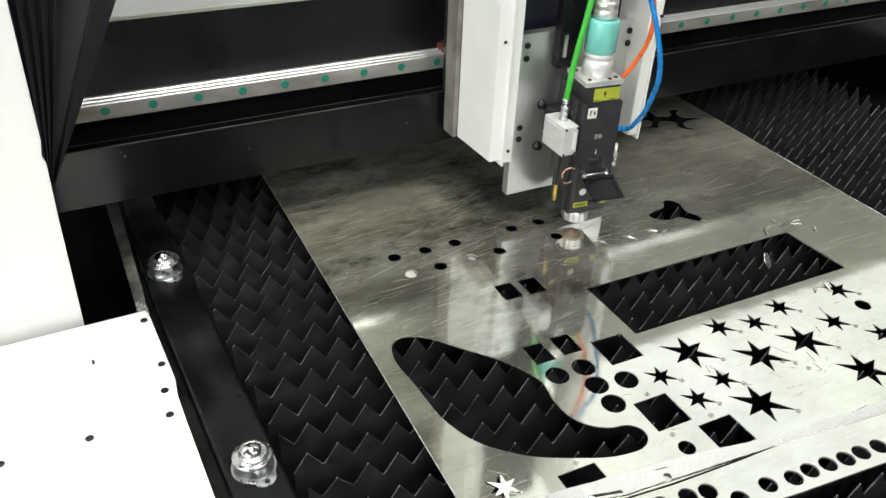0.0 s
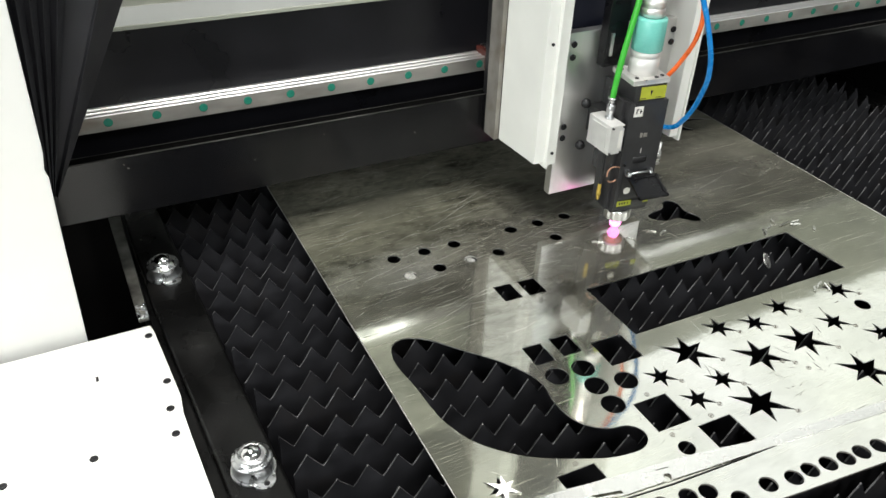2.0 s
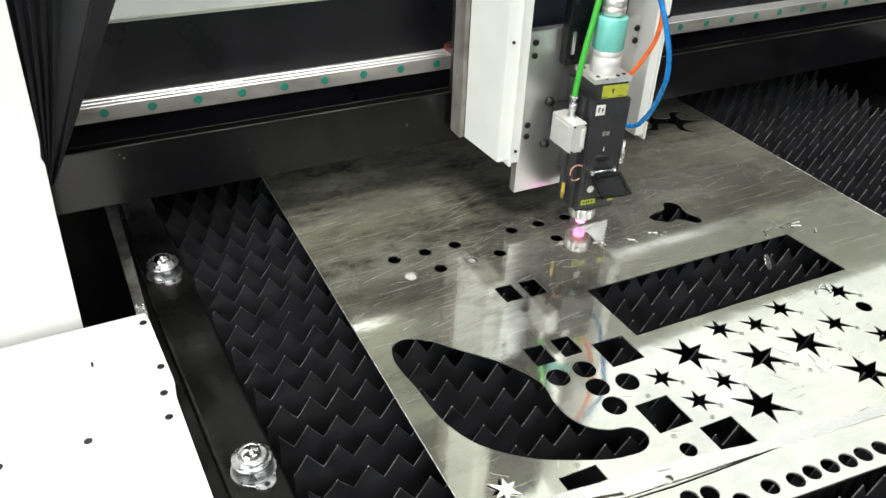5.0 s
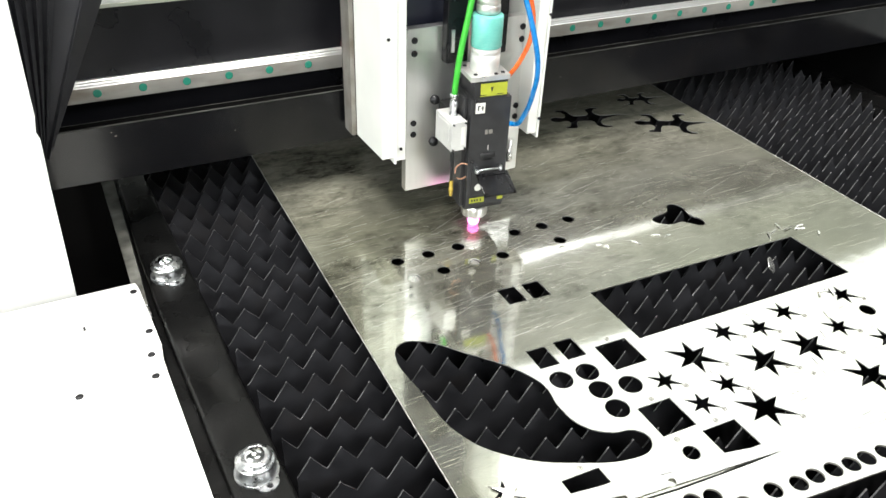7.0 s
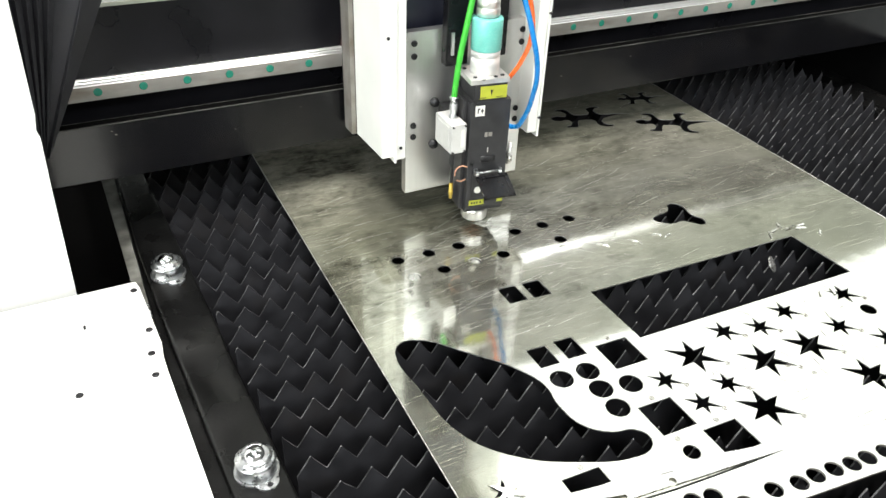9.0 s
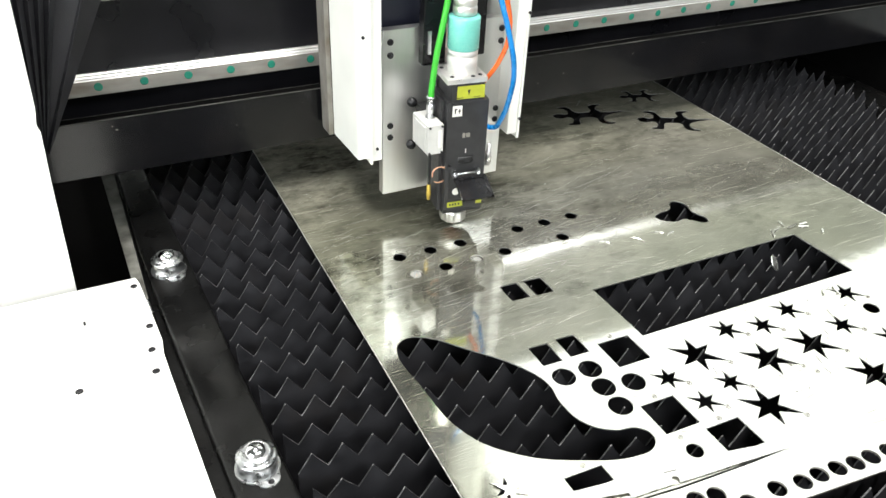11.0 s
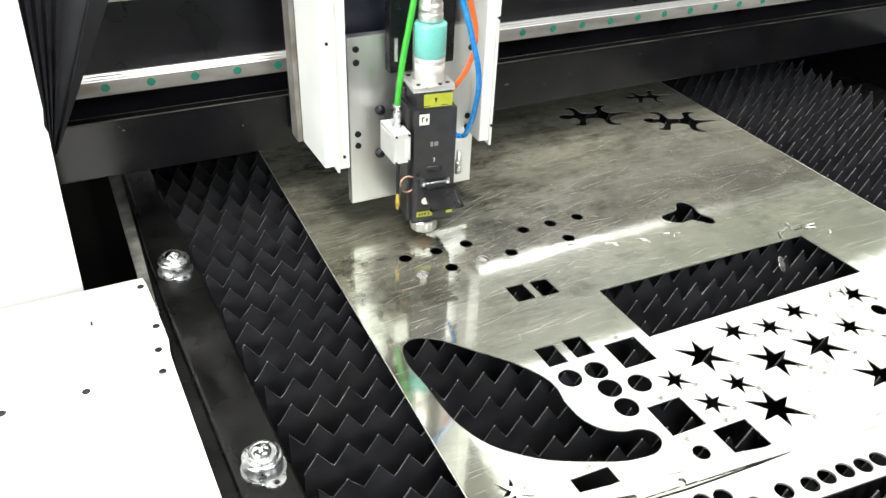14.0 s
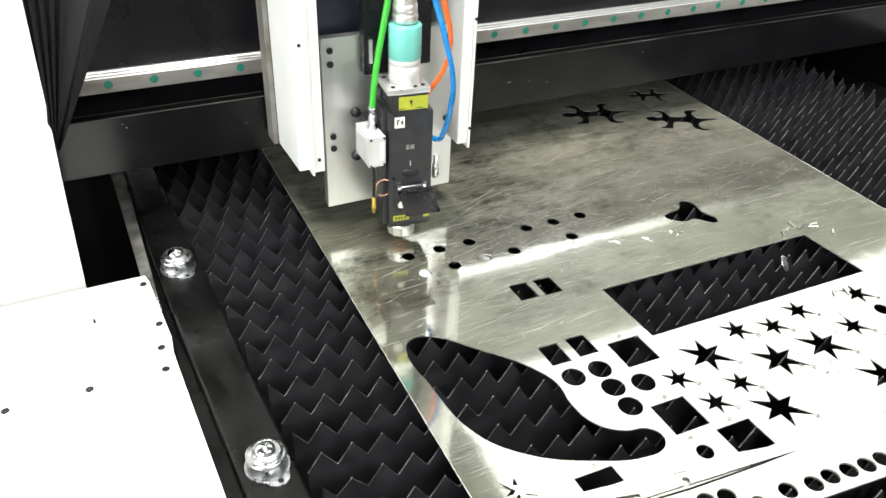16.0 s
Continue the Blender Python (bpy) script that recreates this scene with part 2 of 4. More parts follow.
M_CLOTH = mat("black_bellows_fabric", (0.014, 0.014, 0.018), 0.62, 0.0, 0.3, 40, 0.25, 500, 0.1)
M_TEAL = mat("turquoise_sleeve", (0.17, 0.55, 0.48), 0.26, 0.0, 0.06, 60, 0.05, 900, 0.05)
M_YELLOW = mat("yellow_green_label", (0.42, 0.45, 0.035), 0.45, 0.0, 0.08, 90, 0.0, 900, 0.05)
M_PAPER = mat("white_label", (0.80, 0.79, 0.74), 0.5, 0.0, 0.04, 90)
M_INK = mat("black_ink", (0.02, 0.02, 0.02), 0.6)
M_GREEN = mat("green_hose", (0.045, 0.42, 0.035), 0.36, 0.0, 0.08, 60)
M_BLUE = mat("blue_hose", (0.003, 0.17, 0.48), 0.28, 0.0, 0.08, 60)
M_ORANGE = mat("orange_hose", (0.95, 0.16, 0.025), 0.33, 0.0, 0.06, 60)
M_CAP = mat("green_bolt_cap", (0.015, 0.22, 0.15), 0.45, 0.0, 0.12, 200)
M_RED = mat("red_wiper_seal", (0.09, 0.018, 0.012), 0.5, 0.0, 0.25, 120)
M_SILVER = mat("silver_painted_box", (0.70, 0.70, 0.68), 0.38, 0.35, 0.06, 60, 0.05, 500, 0.06)
M_BRASS = mat("yellow_connector", (0.45, 0.32, 0.05), 0.4, 0.3, 0.1, 100)
M_COPPER = mat("copper_wire", (0.75, 0.42, 0.28), 0.35, 0.7, 0.1, 100)
M_BOLT = mat("black_oxide_bolt", (0.02, 0.02, 0.022), 0.4, 0.6, 0.2, 200)
M_CEIL = mat("ceiling_paint", (0.23, 0.24, 0.23), 0.7, 0.0, 0.06, 1.5, 0.05, 60)
M_HALL = mat("hall_wall_paint", (0.27, 0.28, 0.27), 0.7, 0.0, 0.06, 1.5, 0.05, 60)
M_FLOOR = mat("grey_floor_paint", (0.44, 0.46, 0.45), 0.5, 0.0, 0.15, 2.0, 0.05, 60)
M_BURN = mat("burnt_ring", (0.20, 0.19, 0.17), 0.6, 0.3, 0.3, 300)
M_CHIP = mat("bright_cut_slug", (0.78, 0.78, 0.75), 0.25, 0.92, 0.06, 60, 0.1, 500, 0.06)
M_STRIP = mat("satin_bright_strip", (0.86, 0.86, 0.84), 0.17, 0.72, 0.03, 6, 0.0, 300, 0.03)
M_CUT = mat("bright_cut_edge", (0.62, 0.62, 0.60), 0.40, 0.9, 0.25, 150, 0.1, 600, 0.1)
M_SCRATCH = mat("bare_scratch_steel", (0.80, 0.80, 0.77), 0.40, 0.9, 0.2, 30, 0.0, 300, 0.08)
M_SPARK = glow("hot_spark", (1.0, 0.30, 0.08), 3.0)
# weak glow that imitates orange light in the smoke
M_PLUME = glow("dim_smoke_glow", (1.0, 0.29, 0.11), 0.15)
M_EMBER = glow("orange_ember", (1.0, 0.25, 0.04), 36.0)
# orange light on the slat faces, put in as glowing patches
M_HOT = glow("orange_ember_light", (1.0, 0.26, 0.04), 1.7)
M_FLASH = glow("white_pink_flash", (1.0, 0.72, 0.88), 9.0)
M_LASER = glow("pink_laser_plasma", (1.0, 0.20, 0.64), 4.5)

# ---------------------------------------------------------------- builders
BASE = {}


def thing(name, base, label, category, group="", kind=""):
    o = new(name)
    o.empty_display_size = 0.02
    o.location = base
    BASE[o] = Vector(base)
    return tagged(o, label, category, group, kind)


def mesh_of(name, bm, *mats):
    me = bpy.data.meshes.new(name)
    bm.normal_update()
    bm.to_mesh(me)
    bm.free()
    for m in mats:
        me.materials.append(m)
    return me


def part(name, bm, material, parent, label=""):
    """One mesh object under a thing or part; the bmesh is in world metres at the thing's base pose."""
    mats = material if isinstance(material, tuple) else (material,)
    base = BASE[parent]
    bmesh.ops.translate(bm, verts=bm.verts, vec=-base)
    o = new(name, mesh_of(name, bm, *mats))
    o.parent = parent
    BASE[o] = base
    if label:
        o["label"] = label
    return o


def solid(name, bm, material, label, category, group="", kind=""):
    mats = material if isinstance(material, tuple) else (material,)
    return tagged(new(name, mesh_of(name, bm, *mats)), label, category, group, kind)


def bevel(bm, w, seg=2):
    if w:
        bmesh.ops.bevel(bm, geom=list(bm.edges), offset=w, segments=seg, profile=0.7, affect="EDGES", clamp_overlap=True)
    return bm


def box(x0, x1, y0, y1, z0, z1, w=0.0, bm=None):
    b = bmesh.new()
    bmesh.ops.create_cube(b, size=1.0, matrix=Matrix.Translation(((x0 + x1) / 2, (y0 + y1) / 2, (z0 + z1) / 2)) @ Matrix.Diagonal((x1 - x0, y1 - y0, z1 - z0, 1)))
    bevel(b, w)
    return add(bm, b) if bm else b


def add(bm, b):
    me = bpy.data.meshes.new("tmp")
    b.to_mesh(me)
    b.free()
    bm.from_mesh(me)
    bpy.data.meshes.remove(me)
    return bm


def turned(bm, m):
    bmesh.ops.transform(bm, matrix=m, verts=bm.verts)
    return bm


def lathe(profile, m=Matrix(), seg=32, wobble=None):
    """A body of revolution round z from (radius, height) pairs, closed at both ends."""
    bm = bmesh.new()
    rings = []
    for r, z in profile:
        rings.append([bm.verts.new((r * math.cos(2 * math.pi * i / seg), r * math.sin(2 * math.pi * i / seg), z)) for i in range(seg)])
    for a, b in zip(rings, rings[1:]):
        for i in range(seg):
            f = bm.faces.new((a[i], a[(i + 1) % seg], b[(i + 1) % seg], b[i]))
            f.smooth = True
    bm.faces.new(list(reversed(rings[0])))
    bm.faces.new(rings[-1])
    for e in bm.edges:
        if len(e.link_faces) == 2 and e.calc_face_angle(0) > 0.6:
            e.smooth = False
    return turned(bm, m)


def prism(points, axis, a, b, w=0.0):
    """A polygon pushed along an axis from a to b; points are the two other coordinates in order."""
    bm = bmesh.new()

    def v(p, s):
        return {"x": (s, p[0], p[1]), "y": (p[0], s, p[1]), "z": (p[0], p[1], s)}[axis]
    lo, hi = [bm.verts.new(v(p, a)) for p in points], [bm.verts.new(v(p, b)) for p in points]
    n = len(points)
    bm.faces.new(lo)
    bm.faces.new(list(reversed(hi)))
    for i in range(n):
        bm.faces.new((lo[i], hi[i], hi[(i + 1) % n], lo[(i + 1) % n]))
    bmesh.ops.recalc_face_normals(bm, faces=bm.faces)
    return bevel(bm, w)


def from_curve(splines, flat=False, extrude=0.0, radius=0.0, res=6, bez=True):
    """A bmesh from a curve: filled flat outlines with holes, or a round hose through the points."""
    cu = bpy.data.curves.new("tmp", "CURVE")
    cu.dimensions = "2D" if flat else "3D"
    cu.resolution_u = res
    if flat:
        cu.fill_mode, cu.extrude = "BOTH", extrude
    else:
        cu.bevel_depth, cu.bevel_resolution, cu.use_fill_caps = radius, 4, True
    for pts, cyclic, smooth in splines:
        if smooth:
            sp = cu.splines.new("BEZIER")
            sp.bezier_points.add(len(pts) - 1)
            for q, p in zip(sp.bezier_points, pts):
                q.co = (*p, 0) if len(p) == 2 else p
                q.handle_left_type = q.handle_right_type = "AUTO"
        else:
            sp = cu.splines.new("POLY")
            sp.points.add(len(pts) - 1)
            for q, p in zip(sp.points, pts):
                q.co = ((*p, 0, 1) if len(p) == 2 else (*p, 1))
        sp.use_cyclic_u = cyclic
    ob = bpy.data.objects.new("tmp", cu)
    scene.collection.objects.link(ob)
    dg = bpy.context.evaluated_depsgraph_get()
    me = bpy.data.meshes.new_from_object(ob.evaluated_get(dg))
    bm = bmesh.new()
    bm.from_mesh(me)
    bpy.data.objects.remove(ob)
    bpy.data.curves.remove(cu)
    bpy.data.meshes.remove(me)
    return bm


def smooth(bm, angle=0.6):
    for f in bm.faces:
        f.smooth = True
    for e in bm.edges:
        if len(e.link_faces) == 2 and e.calc_face_angle(0) > angle:
            e.smooth = False
    return bm


def ball(r, m, seg=24):
    bm = bmesh.new()
    bmesh.ops.create_uvsphere(bm, u_segments=seg, v_segments=seg // 2, radius=r, matrix=m)
    return smooth(bm, 3)


def facing_y(x, y, z):
    """Turns a body built round z so that its top points at -y."""
    return Matrix.Translation((x, y, z)) @ Matrix.Rotation(math.pi / 2, 4, "X")


def socket_bolt(parent, x, y, z, r, up=False, name="bolt"):
    m = Matrix.Translation((x, y, z)) if up else facing_y(x, y, z)
    return part(name, lathe([(r, -0.002), (r, 0.0012), (r * 0.86, 0.0018), (r * 0.55, 0.0018), (r * 0.5, 0.0002)], m, 16), M_BOLT, parent)

# ---------------------------------------------------------------- hall


def hall():
    for nm, b in (("wall_north", (-6, 12, 7.0, 7.2, -0.9, 5)), ("wall_south", (-6, 12, -5.2, -5.0, -0.9, 5)), ("wall_west", (-6.2, -6, -5.2, 7.2, -0.9, 5)), ("wall_east", (12, 12.2, -5.2, 7.2, -0.9, 5))):
        solid(nm, box(*b), M_HALL, "plain pale painted factory hall wall", "wall", kind="structure")
    solid("ceiling", box(-6.2, 12.2, -5.2, 7.2, 5, 5.2), M_CEIL, "pale factory hall ceiling", "ceiling", kind="structure")
    solid("floor", box(-6.2, 12.2, -5.2, 7.2, -1.1, -0.9), M_FLOOR, "grey painted factory floor", "floor", kind="structure")


def hall_fittings():
    """Frames added round the unseen south lamps, and the ceiling lamps of the hall."""
    # these frames only dress the added south lamps; the wall has no openings
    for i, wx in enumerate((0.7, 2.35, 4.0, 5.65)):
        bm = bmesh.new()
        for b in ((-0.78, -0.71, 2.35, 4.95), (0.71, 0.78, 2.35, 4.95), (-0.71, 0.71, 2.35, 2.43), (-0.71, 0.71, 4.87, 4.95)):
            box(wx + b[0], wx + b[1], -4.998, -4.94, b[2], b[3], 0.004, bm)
        solid("window_%d" % (i + 1), bm, M_GREY, "grey metal frame added round an unseen lamp", "window", kind="structure")
    first = thing("ceiling_lamp", (-0.9, -1.9, 4.71), "hanging hall lamp with a grey metal housing", "lamp", group="hall lamps")
    part("housing", box(-1.06, -0.74, -2.17, -1.63, 4.712, 4.775, 0.01), M_GREY, first)
    for dy in (-0.2, 0.2):
        part("rod", lathe([(0.006, 4.775), (0.006, 5.0)], Matrix.Translation((-0.9, -1.9 + dy, 0)), 10), M_CHROME, first)
    for lx in (-0.9, 0.5):
        for ly in (-1.9, -0.7, 0.5):
            if (lx, ly) != (-0.9, -1.9):
                copy_thing(first, Matrix.Translation((lx, ly, 4.71)))


hall()
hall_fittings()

# ---------------------------------------------------------------- cutting bed
PITCH, ROW = 0.0335, 0.0389
BED_X0, BED_X1 = 0.046, 1.50


def slat(parent, k):
    """One toothed support slat across the bed; its teeth are stepped sideways from row to row."""
    y = -0.4466 - ROW * k
    first = (0.0155 - 0.0145 * k + 0.0008 * math.sin(k * 2.3)) % PITCH
    rnd = random.Random(k + 100)
    n = int((BED_X1 - BED_X0) / PITCH) + 2
    top = []
    for i in range(-1, n + 1):
        x = first + BED_X0 - (BED_X0 % PITCH) + i * PITCH
        h = -0.0024 - (rnd.random() * 0.0012) - (0.004 if rnd.random() < 0.05 else 0)
        for dx, z in ((-0.0158, -0.0272), (-0.0135, -0.0243), (-0.0030, h - 0.0050), (-0.0013, h - 0.0018), (0.0, h), (0.0013, h - 0.0018), (0.0030, h - 0.0050), (0.0135, -0.0243), (0.0158, -0.0272), (PITCH / 2, -0.0282)):
            top.append((x + dx, z, abs(dx) < 0.001 or dx == -0.0013))
    left = max(BED_X0, 0.046 - 0.079 * y)
    top = [p for p in top if left < p[0] < BED_X1]
    t = 0.0009
    bm = bmesh.new()
    rows = [[bm.verts.new((x, y + s * t, zz)) for x, zz in ((x, (z if lvl else -0.11)) for x, z, tip in top)] for s in (-1, 1) for lvl in (0, 1)]
    fb, ft, bb, bt = rows
    for i in range(len(top) - 1):
        bm.faces.new((fb[i], fb[i + 1], ft[i + 1], ft[i]))
        bm.faces.new((bb[i + 1], bb[i], bt[i], bt[i + 1]))
        f = bm.faces.new((ft[i], ft[i + 1], bt[i + 1], bt[i]))
        f.material_index = 2 if top[i][2] else 1
    for i in (0, -1):
        bm.faces.new((fb[i], ft[i], bt[i], bb[i]))
    return part("slat", bm, (M_SLAT, M_EDGE, M_TIP), parent)


def cutting_bed():
    bed = thing("cutting_bed", (0.75, -0.2, -0.9), "black laser cutting bed with rows of saw-toothed support slats", "machine bed")
    for k in range(-36, 14):
        slat(bed, k)
    part("side_plate", box(-0.0010, 0.0425, -1.15, 0.95, -0.30, -0.040, 0.002), M_ARM, bed, "black painted side beam")
    part("side_lip", box(0.040, 0.0445, -1.15, 0.95, -0.045, -0.030, 0.0008), M_GALV, bed)
    part("edge_angle", prism([(-0.0155, -0.235), (-0.0025, -0.235), (-0.0015, 0.05), (-0.0010, 0.95), (-0.0340, 0.95), (-0.0195, 0.05)], "z", -0.035, -0.031, 0.0010), M_ANGLE, bed, "dull grey steel edge with a welded end")
    w = bmesh.new()
    rnd = random.Random(4)
    for i in range(46):
        add(w, ball(0.0012 + rnd.random() * 0.0020, Matrix.Translation((-0.0150 + rnd.random() * 0.012, -0.232 + rnd.random() ** 2 * 0.030, -0.0305)), 6))
    part("weld_spatter", w, M_CHROME, bed, "bright grey weld spatter")
    part("right_beam", box(1.503, 1.60, -1.15, 0.95, -0.30, -0.036, 0.003), M_ARM, bed)
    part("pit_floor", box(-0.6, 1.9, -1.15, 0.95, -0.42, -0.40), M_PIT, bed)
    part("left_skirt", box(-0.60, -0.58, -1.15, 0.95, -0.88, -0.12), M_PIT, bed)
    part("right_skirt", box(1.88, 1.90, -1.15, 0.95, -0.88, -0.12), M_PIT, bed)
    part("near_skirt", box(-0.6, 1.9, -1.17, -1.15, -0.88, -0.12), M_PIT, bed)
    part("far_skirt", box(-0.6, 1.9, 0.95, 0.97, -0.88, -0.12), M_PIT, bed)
    # panel added to close off the dark view past the right end
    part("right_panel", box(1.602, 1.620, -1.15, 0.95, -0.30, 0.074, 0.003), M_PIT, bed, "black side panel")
    part("right_deck", box(1.620, 1.88, -1.15, 0.95, -0.14, -0.12), M_PIT, bed)
    return bed


BED = cutting_bed()

# ---------------------------------------------------------------- sheet


def ring(x, y, r, n=28):
    return [(x + r * math.cos(2 * math.pi * i / n), y + r * math.sin(2 * math.pi * i / n)) for i in range(n)]


def rect(x0, x1, y0, y1, skew=0.0):
    return [(x0, y1), (x1, y1 - skew), (x1 + skew, y0 - skew), (x0 + skew * 0.5, y0)]


def star(x, y, r, turn):
    """Six uneven points, two of them long."""
    out = []
    for i in range(6):
        a = turn + i * math.pi / 3
        rr = r * (1.22, 0.86, 0.92, 1.16, 0.90, 0.94)[i]
        out.append((x + rr * math.cos(a), y + rr * math.sin(a)))
        b = a + math.pi / 6
        out.append((x + r * 0.36 * math.cos(b), y + r * 0.36 * math.sin(b)))
    return out


def lizard(x, y, s, turn):
    """A gecko: head, four splayed legs with feet and a long curved tail, along its own x axis."""
    half = [(-0.072, 0.001), (-0.067, 0.009), (-0.055, 0.0125), (-0.045, 0.008), (-0.037, 0.010), (-0.034, 0.020), (-0.039, 0.031), (-0.050, 0.035), (-0.051, 0.041), (-0.041, 0.0425), (-0.030, 0.043), (-0.025, 0.035), (-0.022, 0.021), (-0.018, 0.0135), (-0.004, 0.012), (0.010, 0.0135), (0.016, 0.020), (0.015, 0.032), (0.018, 0.042), (0.030, 0.048), (0.044, 0.047), (0.046, 0.041), (0.035, 0.038), (0.029, 0.031), (0.030, 0.019), (0.037, 0.010)]
    tail_up = [(0.055, 0.008), (0.075, 0.010), (0.100, 0.004)]
    tail_dn = [(0.075, 0.004), (0.052, -0.003)]
    pts = half + tail_up + tail_dn + [(px, -py) for px, py in reversed(half)]
    c, q = math.cos(turn), math.sin(turn)
    return [(x + s * (px * c - py * q), y + s * (px * q + py * c)) for px, py in pts]


def star_places():
    return [(0.576, -0.608, 0.0318, 0), (0.653, -0.649, 0.0318, 1), (0.725, -0.651, 0.0318, 2), (0.594, -0.709, 0.0318, 3), (0.752, -0.721, 0.0318, 4),
            (0.517, -0.627, 0.019, 5), (0.581, -0.661, 0.019, 6), (0.532, -0.674, 0.019, 7), (0.643, -0.587, 0.021, 8), (0.693, -0.599, 0.020, 9),
            (0.747, -0.588, 0.021, 10), (0.851, -0.593, 0.022, 11), (0.790, -0.640, 0.021, 12), (0.830, -0.683, 0.022, 13)]


def sheet_holes():
    P, S = [], []
    P.append(rect(0.534, 0.898, -0.554, -0.451, 0.006))
    for x0, y1 in ((0.421, -0.396), (0.457, -0.398), (0.393, -0.517), (0.432, -0.5165)):
        P.append(rect(x0, x0 + 0.026, y1 - 0.034, y1, 0.001))
    for x0, y1 in ((0.475, -0.544), (0.4585, -0.650), (0.5035, -0.706), (0.325, -0.699)):
        P.append(rect(x0, x0 + 0.045, y1 - (0.045 if y1 > -0.69 else (0.040 if x0 > 0.4 else 0.021)), y1, 0.001))
    for x, y in ((0.406, -0.576), (0.442, -0.577), (0.439, -0.608), (0.476, -0.615), (0.439, -0.640)):
        P.append(ring(x, y, 0.0142))
    P.append(ring(0.472, -0.725, 0.0095))
    P.append(ring(0.855, -0.631, 0.0105))
    for x in (0.3255, 0.373, 0.4205, 0.516, 0.563, 0.611):
        P.append(ring(x, -0.2825, 0.0093))
    for x in (0.331, 0.376, 0.424, 0.470, 0.567):
        P.append(ring(x, -0.3265, 0.0093))
    for x, y, r, i in star_places():
        P.append(star(x, y, r, math.radians(-41 + 2 * math.sin(i * 3.1))))
    P.append(star(0.2660, -0.6870, 0.0160, 2.32))
    S.append([(0.246, -0.459), (0.257, -0.444), (0.275, -0.443), (0.328, -0.492), (0.369, -0.543), (0.383, -0.577), (0.380, -0.611), (0.388, -0.646), (0.412, -0.667), (0.436, -0.674), (0.445, -0.689), (0.436, -0.703), (0.413, -0.706), (0.357, -0.688), (0.297, -0.652), (0.262, -0.606), (0.248, -0.521)])
    S.append([(0.731, -0.337), (0.745, -0.329), (0.763, -0.327), (0.772, -0.322), (0.779, -0.311), (0.792, -0.310), (0.800, -0.322), (0.796, -0.345), (0.804, -0.371), (0.795, -0.379), (0.780, -0.367), (0.770, -0.358), (0.754, -0.359), (0.741, -0.353)])
    P.append(lizard(0.846, 0.016, 0.95, -0.25))
    P.append(lizard(0.988, -0.066, 0.95, -0.42))
    P.append(lizard(1.002, 0.052, 0.62, -0.25))
    return P, S


def sheet():
    P, S = sheet_holes()
    outline = [(0.2205, -0.722), (0.2205, 0.42), (1.0785, 0.42), (1.0785, -0.795), (0.70, -0.7622), (0.581, -0.7640), (0.543, -0.7612), (0.490, -0.7588), (0.426, -0.7550), (0.367, -0.7490), (0.300, -0.7405)]
    bm = from_curve([(outline, True, False)] + [(p, True, False) for p in P] + [(p, True, True) for p in S], flat=True, extrude=0.0008, res=5)
    bmesh.ops.translate(bm, verts=bm.verts, vec=(0, 0, -0.0008))
    flat = len(bm.faces)
    # beads added along both side edges to draw their bright highlight line
    for x in (0.2206, 1.0784):
        add(bm, from_curve([([(x, -0.72 + 0.05 * k, -0.0003 + 0.00025 * math.sin(k * 1.7)) for k in range(23)], False, True)], radius=0.0007, res=3))
    bm.normal_update()
    for i, f in enumerate(bm.faces):
        f.material_index = 1 if i >= flat or abs(f.normal.z) < 0.5 else 0
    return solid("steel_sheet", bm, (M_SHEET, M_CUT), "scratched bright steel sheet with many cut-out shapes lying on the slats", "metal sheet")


SHEET = sheet()


def inside(x, y, poly):
    hit = False
    for (ax, ay), (bx, by) in zip(poly, poly[1:] + poly[:1]):
        if (ay > y) != (by > y) and x < (bx - ax) * (y - ay) / (by - ay) + ax:
            hit = not hit
    return hit


def draw_scratches(name, families, material, seed, label, category, wide=1.0):
    """Fine strokes on the sheet that stop at the cut-outs."""
    rnd = random.Random(seed)
    P, S = sheet_holes()
    boxes = []
    for p in P + S:
        xs, ys = [q[0] for q in p], [q[1] for q in p]
        boxes.append((min(xs) - 0.003, max(xs) + 0.003, min(ys) - 0.003, max(ys) + 0.003, p))

    def free(x, y):
        if not (0.222 < x < 1.076 and -0.720 < y < 0.30):
            return False
        return not any(a < x < b and c < y < d and inside(x, y, p) for a, b, c, d, p in boxes)
    bm = bmesh.new()
    for fx, fy, sx, sy, a0, sa, longest, count in families:
        for i in range(count):
            x, y = rnd.gauss(fx, sx), rnd.gauss(fy, sy)
            a, turn = math.radians(rnd.gauss(a0, sa)), rnd.gauss(0, 1.2)
            n = longest * (0.15 + 0.85 * rnd.random() ** 2.2)
            half = wide * rnd.choice((0.00008, 0.00010, 0.00014, 0.00022))
            steps, last = max(3, int(n / 0.008)), None
            for k in range(steps + 1):
                f = k / steps
                w = half * (0.25 + 0.75 * math.sin(math.pi * min(0.97, max(0.03, f)))) * rnd.uniform(0.6, 1.2)
                ok = free(x, y) and rnd.random() > 0.06
                px, py = -math.sin(a) * w, math.cos(a) * w
                pair = (bm.verts.new((x + px, y + py, 0.00022)), bm.verts.new((x - px, y - py, 0.00022))) if ok else None
                if pair and last:
                    bm.faces.new((last[0], last[1], pair[1], pair[0]))
                last = pair
                x, y, a = x + math.cos(a) * n / steps, y + math.sin(a) * n / steps, a + turn * n / steps
    bmesh.ops.recalc_face_normals(bm, faces=bm.faces)
    return solid(name, bm, material, label, category, kind="stuff")


